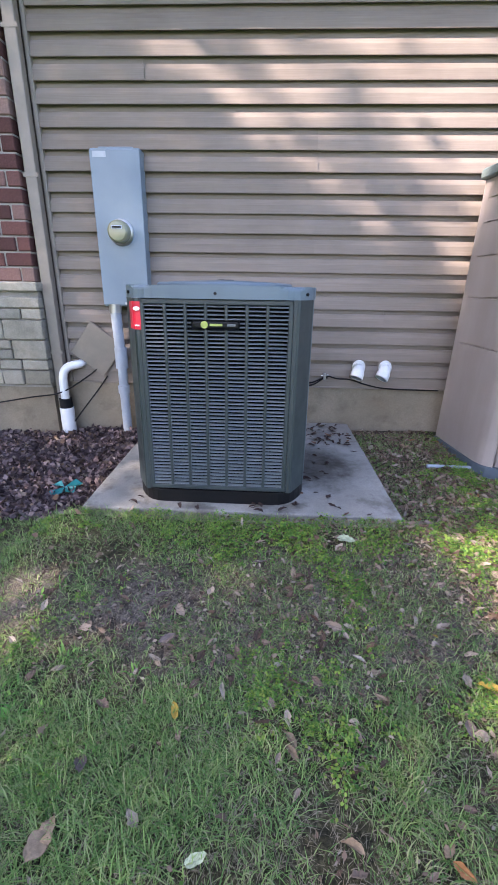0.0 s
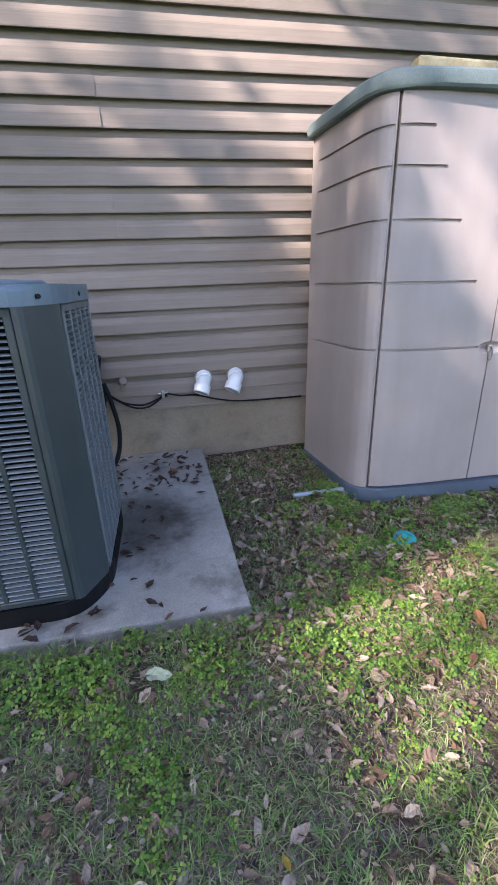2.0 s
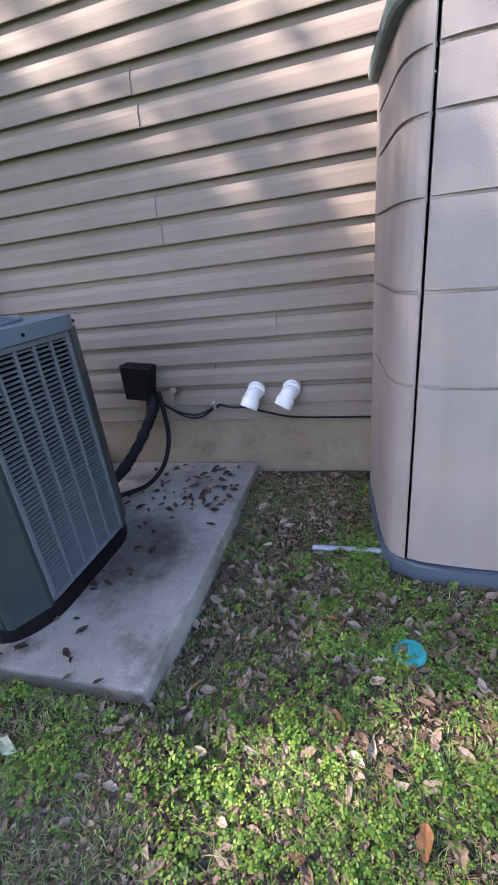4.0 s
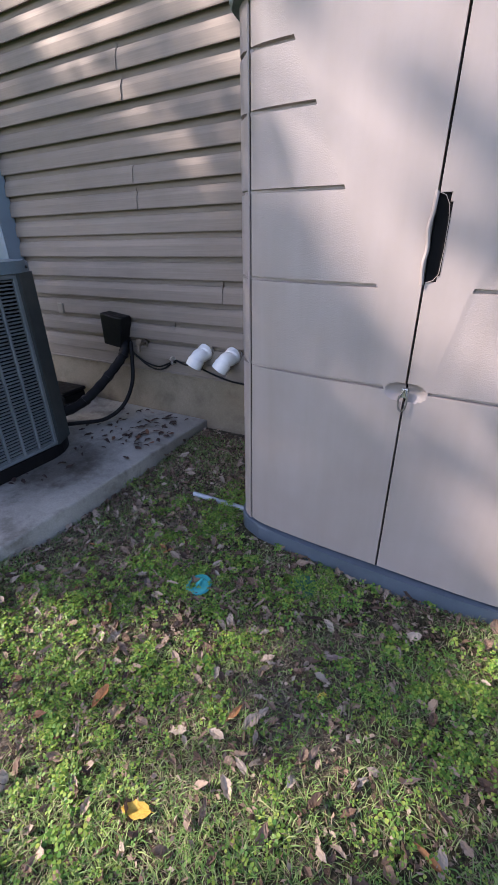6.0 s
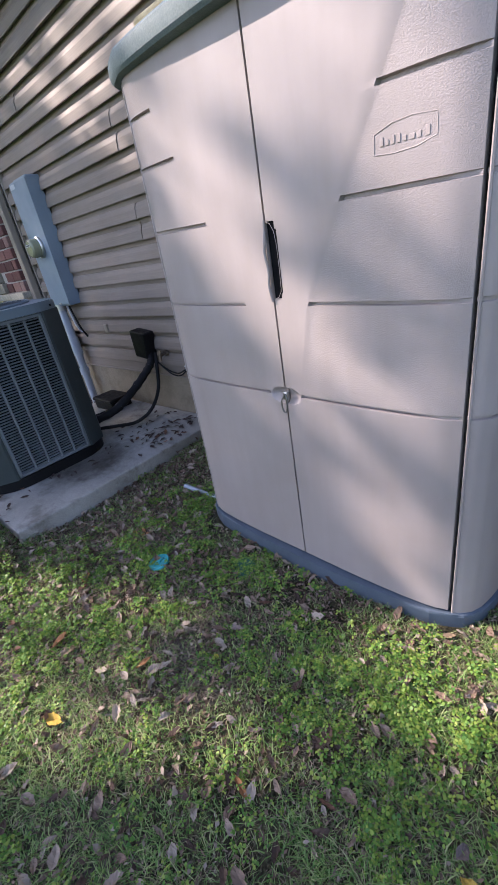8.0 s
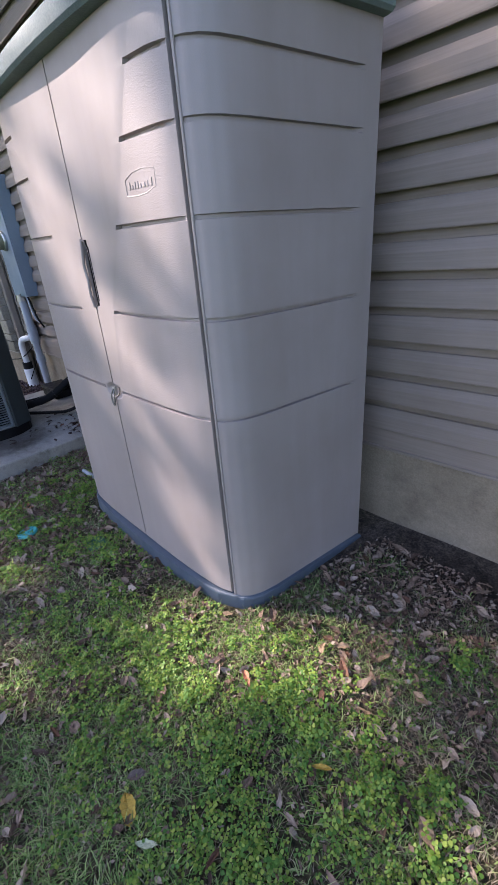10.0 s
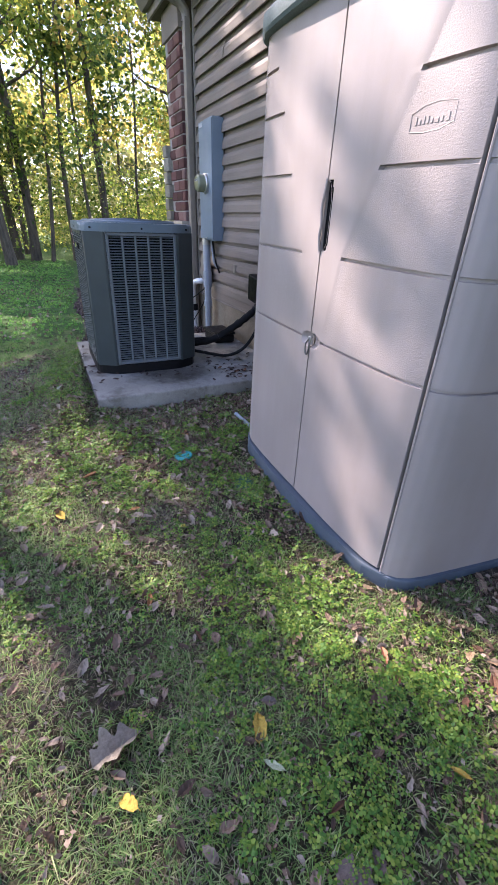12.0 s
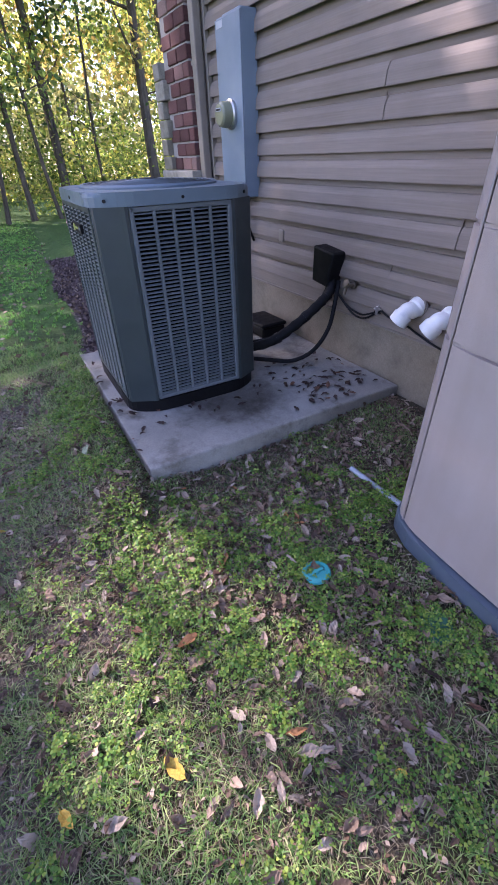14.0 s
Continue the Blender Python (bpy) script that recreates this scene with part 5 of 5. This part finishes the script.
def clover_density(x, y):
    d = 0.9 * blob(x, y, 0.1, 1.84, 0.75, 0.14) + 0.6 * blob(x, y, 0.75, 1.82, 0.4, 0.15) + 0.8 * blob(x, y, 1.55, 1.95, 0.4, 0.35) + 0.75 * blob(x, y, 1.9, 2.6, 0.55, 0.26) + 0.6 * blob(x, y, 1.45, 2.75, 0.25, 0.35)
    d += 0.45 * blob(x, y, 3.1, 2.6, 0.55, 0.35) + 0.45 * blob(x, y, 3.6, 2.5, 0.5, 0.4) + 0.3 * blob(x, y, 2.7, 2.35, 0.5, 0.4) + 0.45 * blob(x, y, 0.45, 1.15, 0.3, 0.2) + 0.2 * blob(x, y, 2.3, 1.5, 0.7, 0.4)
    return np.clip(d * (0.8 + 1.6 * field(x, y, 4.5, 31.0)) * 0.85 - 0.03 + 0.4 * field(x, y, 3.0, 40.0), 0, 1) * ~mulched(x, y)


build_blades("grass", 500000, (-1.4, 4.5, -0.4, 3.5), 0.039, 0.0029, GRASS, grass_density, "thin patchy green grass around the pad and shed", 1, (0.4, 1.7), 7)
build_blades("long_grass", 230000, (-1.6, 4.9, -0.7, 2.2), 0.056, 0.0030, GRASS, long_density, "longer green grass in tufts away from the pad", 6, (0.3, 1.5), 9)
build_blades("dry_grass", 330000, (-1.2, 4.4, -0.2, 3.5), 0.033, 0.0021, STRAW, straw_density, "thin dry straw-coloured grass among the green", 2, (0.8, 1.8), 6)
build_blades("lawn_grass", 170000, (-15.0, 0.5, -7.0, 3.5), 0.042, 0.010, LAWN, lambda x, y: np.clip(0.9 + 0.2 * field(x, y, 0.8, 3.0), 0, 1) * ~mulched(x, y) * np.clip(1.25 - 0.035 * -x, 0, 1) * np.clip((0.2 - x) / 1.6, 0, 1) * np.clip((1.75 - y) / 0.4 + (x < -1.6), 0, 1), "green lawn reaching to the edge of the woods", 3)
build_blades("lawn_grass", 22000, (-1.6, 4.9, -6.0, -0.6), 0.05, 0.006, LAWN, lambda x, y: np.full(len(x), 0.9), "green lawn behind the patchy ground", 4)


def build_clover(n, area):
    rng = np.random.default_rng(8)
    cx, cy = rng.uniform(area[0], area[1], n), rng.uniform(area[2], area[3], n)
    c = np.arange(n)[rng.random(n) < clover_density(cx, cy)]
    many = rng.integers(10, 32, len(c))
    k = np.repeat(c, many)
    wide = np.repeat(rng.uniform(0.016, 0.05, len(c)), many)
    high = np.repeat(rng.uniform(0.015, 0.05, len(c)), many)
    leafsize = np.repeat(rng.uniform(0.0048, 0.0105, len(c)), many)
    dx, dy = rng.normal(0, 1, len(k)) * wide, rng.normal(0, 1, len(k)) * wide
    x, y = cx[k] + dx, cy[k] + dy
    keep = ~blocked(x, y)
    x, y, high, leafsize = x[keep], y[keep], high[keep], leafsize[keep]
    out_by = (np.hypot(dx, dy) / wide)[keep]
    m = len(x)
    z = heights_of(x, y) + 0.006 + high * np.clip(1.0 - 0.35 * out_by, 0.1, 1) * rng.uniform(0.6, 1.1, m)
    r = leafsize * rng.uniform(0.75, 1.2, m)
    a = rng.uniform(0, 2 * math.pi, m)
    tilt = rng.normal(0, 0.35, (m, 2))
    shape = np.array([(0.05, 0), (0.55, -0.42), (0.98, -0.40), (1.08, 0.0), (0.98, 0.40), (0.55, 0.42)])
    out = []
    for k in range(3):
        t = a + k * 2 * math.pi / 3
        c, s = np.cos(t), np.sin(t)
        px = (shape[None, :, 0] * c[:, None] - shape[None, :, 1] * s[:, None]) * r[:, None]
        py = (shape[None, :, 0] * s[:, None] + shape[None, :, 1] * c[:, None]) * r[:, None]
        pz = px * tilt[:, :1] + py * tilt[:, 1:] + 0.25 * r[:, None] * np.abs(shape[None, :, 1]) - 0.15 * r[:, None] * shape[None, :, 0]
        out.append(np.stack([x[:, None] + px, y[:, None] + py, z[:, None] + pz], 2))
    v = np.concatenate(out).reshape(-1, 3)
    q = 3 * m
    me = bpy.data.meshes.new("clover")
    me.vertices.add(6 * q)
    me.vertices.foreach_set("co", v.astype(np.float32).ravel())
    me.loops.add(6 * q)
    me.loops.foreach_set("vertex_index", np.arange(6 * q, dtype=np.int32))
    me.polygons.add(q)
    me.polygons.foreach_set("loop_start", np.arange(0, 6 * q, 6, dtype=np.int32))
    me.update(calc_edges=True)
    me.materials.append(CLOVER)
    return tagged(new("clover", me), "bright green clover spreading through the thin grass", "clover", kind="stuff")


build_clover(12500, (-1.2, 4.6, 0.2, 3.5))


def curled_leaf(kind, rng):
    """A dry leaf about 1 long: oval, narrow or lobed; curled and cupped."""
    n = 22 if kind == "lobed" else 9
    curl, cup, twist = rng.uniform(-0.9, 0.9), rng.uniform(0.1, 0.9), rng.uniform(-0.7, 0.7)
    bm = bmesh.new()
    rows = []
    for i in range(n + 1):
        t = i / n
        if kind == "lobed":
            w = 0.36 * math.sin(math.pi * t ** 0.8) ** 0.5 * (1 + 0.40 * math.cos(t * 17.0)) + 0.02
        elif kind == "narrow":
            w = 0.17 * math.sin(math.pi * t) ** 0.8
        else:
            w = 0.27 * math.sin(math.pi * t ** 0.85) ** 0.75
        row = []
        for j in range(-2, 3):
            s = j / 2 * w
            zz = curl * (t - 0.5) ** 2 * 0.8 + cup * abs(s) * 0.9 + twist * (t - 0.5) * s + rng.uniform(-0.045, 0.045) * 9 / n
            row.append(bm.verts.new((t - 0.5 + rng.uniform(-0.02, 0.02) * 9 / n, s * (1 - 0.2 * cup) * (rng.uniform(0.75, 1.15) if n == 9 else 1.0), zz)))
        rows.append(row)
    for r0, r1 in zip(rows, rows[1:]):
        for j in range(4):
            bm.faces.new((r0[j], r1[j], r1[j + 1], r0[j + 1]))
    join(bm, tube([(-0.5, 0, curl * 0.2), (-0.62, 0.02, curl * 0.28)], 0.008, 4))
    bmesh.ops.remove_doubles(bm, verts=bm.verts[:], dist=0.0005)
    return bm


LEAF_TONES = {"y": (0.50, 0.33, 0.06), "o": (0.34, 0.16, 0.065), "r": (0.40, 0.17, 0.10), "b": (0.15, 0.075, 0.045), "t": (0.28, 0.195, 0.12), "w": (0.30, 0.25, 0.19), "p": (0.17, 0.13, 0.11), "g": (0.36, 0.40, 0.26), "k": (0.05, 0.03, 0.024)}
LEAF_WORDS = {"y": "yellow", "o": "orange-brown", "r": "pinkish red", "b": "dark brown", "t": "tan", "w": "pale cream", "p": "grey-mauve", "g": "pale green", "k": "blackish brown"}
# the larger leaves, where they lie: x, y, tone, length
LEAVES = """-0.74,1.51,w,0.04 -0.18,0.72,t,0.09 -0.17,0.89,p,0.06 -0.12,1.49,p,0.05 -0.07,1.22,w,0.045 -0.05,1.3,p,0.06 0.02,0.78,w,0.05 0.05,1.05,y,0.05 0.18,1.13,w,0.06 0.19,0.72,g,0.05 0.25,1.67,p,0.05 0.4,0.97,t,0.05
0.47,1.43,b,0.05 0.54,0.78,t,0.055 0.62,1.29,w,0.05 0.62,1.81,g,0.07 0.67,1.16,t,0.045 0.68,1.41,w,0.045 0.88,1.8,p,0.045 0.88,2.5,w,0.04 0.89,1.4,y,0.045 0.95,1.24,w,0.05 1.01,1.22,y,0.07 1.18,2.2,w,0.04 1.25,2.02,w,0.05 1.41,3.15,w,0.05
1.42,1.83,b,0.05 1.46,1.68,w,0.035 1.47,2.16,o,0.07 1.5,2.33,p,0.05 1.58,1.8,b,0.06 1.7,1.94,o,0.07 1.73,2.15,p,0.04 1.77,1.94,t,0.06 1.8,2.52,b,0.045 1.83,1.38,w,0.05 1.95,2.18,w,0.045 1.96,1.99,w,0.05 1.98,1.54,y,0.055 2.0,1.8,y,0.07
2.03,1.25,y,0.05 2.07,2.11,o,0.06 2.07,2.5,w,0.05 2.18,1.55,w,0.055 2.19,2.04,w,0.045 2.24,2.42,p,0.06 2.24,2.57,b,0.05 2.26,2.29,y,0.03 2.34,1.43,t,0.09 2.34,2.55,t,0.05 2.54,2.22,p,0.05 2.61,2.09,o,0.07 2.8,2.21,b,0.05 2.83,2.85,t,0.04
3.05,1.93,H,0.12 3.08,2.34,p,0.05 3.08,2.73,r,0.075 3.13,2.29,y,0.07 3.17,1.94,y,0.06 3.23,2.29,g,0.06 3.28,2.97,b,0.06 3.34,3.09,t,0.07 3.36,2.39,b,0.05 3.41,2.71,y,0.05 3.47,2.42,p,0.05 3.48,2.36,G,0.09 3.64,2.57,b,0.06 3.66,2.78,t,0.06 3.71,2.64,g,0.06"""


def m_leaf(key, c):
    k = Mat("fallen_leaf_" + LEAF_WORDS[key], 0.65)
    a, f = k.noise(6, 4, 0.7), k.noise(40, 3)
    d = k.mix(k.ramp(a, (0.3, tuple(q * 0.6 for q in c)), (0.65, tuple(min(1, q * 1.1) for q in c))), k.ramp(f, (0.3, (0.75,) * 3), (0.7, (1.1,) * 3)), 0.6, "MULTIPLY")
    d = k.mix(d, k.vary(0.18), 1.0, "MULTIPLY")
    k.colour(d).bump(f, 0.4, 0.01)
    return k.m


def build_leaves():
    rng = np.random.default_rng(33)
    mats = {k: m_leaf(k, c) for k, c in LEAF_TONES.items()}
    shapes = {}

    def shape(key, kind, i):
        q = (key, kind, i)
        if q not in shapes:
            shapes[q] = mesh_of("fallen_leaf", curled_leaf(kind, rng), mats[key], True)
        return shapes[q]
    spots = []
    for w in LEAVES.split():
        x, y, c, s = w.split(",")
        spots.append((float(x), float(y), c, float(s) * 1.1))
    for i in range(120):
        u = rng.random()
        if u < 0.4:
            x, y = rng.normal(1.25, 0.25), rng.uniform(2.1, 3.45)
        elif u < 0.6:
            x, y = rng.uniform(2.95, 4.2), rng.normal(3.15, 0.2)
        else:
            x, y = rng.uniform(-0.6, 4.4), rng.uniform(0.3, 2.9)
        if blocked(np.array([x]), np.array([y]))[0] or y > 3.5:
            continue
        spots.append((x, y, rng.choice(list("bbttwwptto")), rng.uniform(0.03, 0.058)))
    for x, y, c, s in spots:
        key = {"H": "w", "G": "p"}.get(c, c)
        kind = "lobed" if c in "HG" else ("narrow" if rng.random() < 0.3 else "oval")
        ob = new("fallen_leaf", shape(key, kind, int(rng.integers(0, 4))))
        z = ground_z(x, y)
        tilt = 5 if s > 0.085 else 14
        ob.matrix_world = pose(x, y, z + 0.016 + s * 0.08, rng.normal(0, tilt), rng.normal(0, tilt), rng.uniform(0, 360)) @ Matrix.Diagonal((s, s * rng.uniform(0.8, 1.15), s * 0.8, 1))
        big = "large " if s > 0.09 else ""
        tagged(ob, f"{big}{LEAF_WORDS[key]} dry fallen leaf lying on the grass", "leaf", "fallen leaves on the lawn")
    # debris on the slab
    for i in range(115):
        x, y = (rng.normal(0.5, 0.2), rng.normal(3.2, 0.17)) if i < 80 else (rng.normal(0.52, 0.07), rng.normal(2.65, 0.25)) if i < 100 else (rng.uniform(-0.5, 0.85), rng.uniform(2.0, 2.1))
        if not (-0.6 < x < 0.78 and 1.99 < y < 3.5):
            continue
        ob = new("fallen_leaf", shape("k" if rng.random() < 0.85 else "b", "oval", int(rng.integers(0, 4))))
        s = rng.uniform(0.028, 0.06)
        ob.matrix_world = pose(x, y, slab_z(x) + 0.004 + s * 0.12, rng.normal(0, 10), rng.normal(0, 10), rng.uniform(0, 360)) @ Matrix.Diagonal((s, s, s * 0.7, 1))
        tagged(ob, "small dark brown dry leaf lying on the concrete slab", "leaf", "dry leaves on the slab")


def litter_density(x, y):
    d = 2.2 * blob(x, y, 1.1, 3.0, 0.36, 0.6) + 1.3 * blob(x, y, 1.02, 2.45, 0.2, 0.45) + 0.55 * blob(x, y, 1.3, 2.35, 0.4, 0.45) + 1.0 * blob(x, y, 3.5, 3.35, 0.8, 0.4) + 0.36 * blob(x, y, 2.0, 2.1, 1.4, 0.8) + 0.5 * blob(x, y, 1.75, 2.3, 0.3, 0.25) + 0.5 * blob(x, y, 2.3, 2.75, 0.7, 0.12)
    near = 0.08 * np.clip((x + 0.2) / 0.8, 0.25, 1)
    return np.clip(d * (1 + field(x, y, 6, 50.0)) + near * (1 + 1.4 * field(x, y, 4, 60.0)) + 0.34 * bare(x, y), 0, 1)


def build_scatter(name, n, area, density, size, material, label, category, flat, lift):
    rng = np.random.default_rng(len(name) * 7)
    x, y = rng.uniform(area[0], area[1], n), rng.uniform(area[2], area[3], n)
    keep = ~blocked(x, y) & (rng.random(n) < density(x, y))
    x, y = x[keep], y[keep]
    p = np.stack([x, y, heights_of(x, y) + rng.uniform(0.002, lift, len(x))], 1)
    return tagged(new(name, leaf_mesh(name, p, size, material, flat, rng)), label, category, kind="stuff")


def build_litter(n, area):
    """Curled dead leaves past counting, joined into one mesh."""
    rng = np.random.default_rng(77)
    forms = []
    for kind in ("oval", "oval", "narrow", "oval", "oval", "narrow"):
        bm = curled_leaf(kind, rng)
        bm.verts.index_update()
        forms.append((np.array([v.co[:] for v in bm.verts]), [[v.index for v in f.verts] for f in bm.faces if len(f.verts) == 4]))
        bm.free()
    x, y = rng.uniform(area[0], area[1], n), rng.uniform(area[2], area[3], n)
    keep = ~blocked(x, y) & (rng.random(n) < litter_density(x, y))
    verts, faces, at = [], [], 0
    for px, py in zip(x[keep], y[keep]):
        co, fs = forms[int(rng.integers(0, len(forms)))]
        s = rng.uniform(0.02, 0.03) + 0.038 * rng.random() ** 2
        m = np.array(Euler((rng.normal(0, 0.5), rng.normal(0, 0.5), rng.uniform(0, 6.28))).to_matrix())
        verts.append((co * s) @ m.T + (px, py, ground_z(px, py) + 0.008 + 0.2 * s))
        faces += [[i + at for i in f] for f in fs]
        at += len(co)
    me = bpy.data.meshes.new("leaf_litter")
    me.from_pydata(np.concatenate(verts).tolist(), [], faces)
    me.materials.append(DEAD)
    tagged(new("leaf_litter", me), "curled brown and grey leaf litter on the soil", "litter", kind="stuff")


build_leaves()
build_litter(15000, (-0.7, 4.6, 0.2, 3.6))
build_scatter("leaf_crumbs", 150000, (-0.7, 4.6, 0.2, 3.6), litter_density, 0.016, DEAD, "broken crumbs of dead leaves on the soil", "litter", 0.75, 0.018)
build_scatter("mulch", 42000, (-6.2, -0.6, 2.0, 3.5), lambda x, y: mulched(x, y) * np.clip(1.15 + 0.12 * x, 0.3, 1), 0.04, MULCH, "dark purple-brown bark mulch in the bed by the wall", "mulch", 0.6, 0.028)
build_scatter("mulch_leaves", 2600, (-5.0, -0.6, 2.05, 3.5), mulched, 0.045, DEAD, "dead leaves scattered over the dark mulch", "litter", 0.7, 0.035)
build_scatter("lawn_leaves", 2200, (-9.0, -0.3, -4.0, 2.2), lambda x, y: 0.75 * ~mulched(x, y) * np.clip(1.0 + field(x, y, 0.9, 5.0), 0, 1), 0.05, DEAD, "pale dry leaves scattered over the green lawn", "litter", 0.8, 0.05)
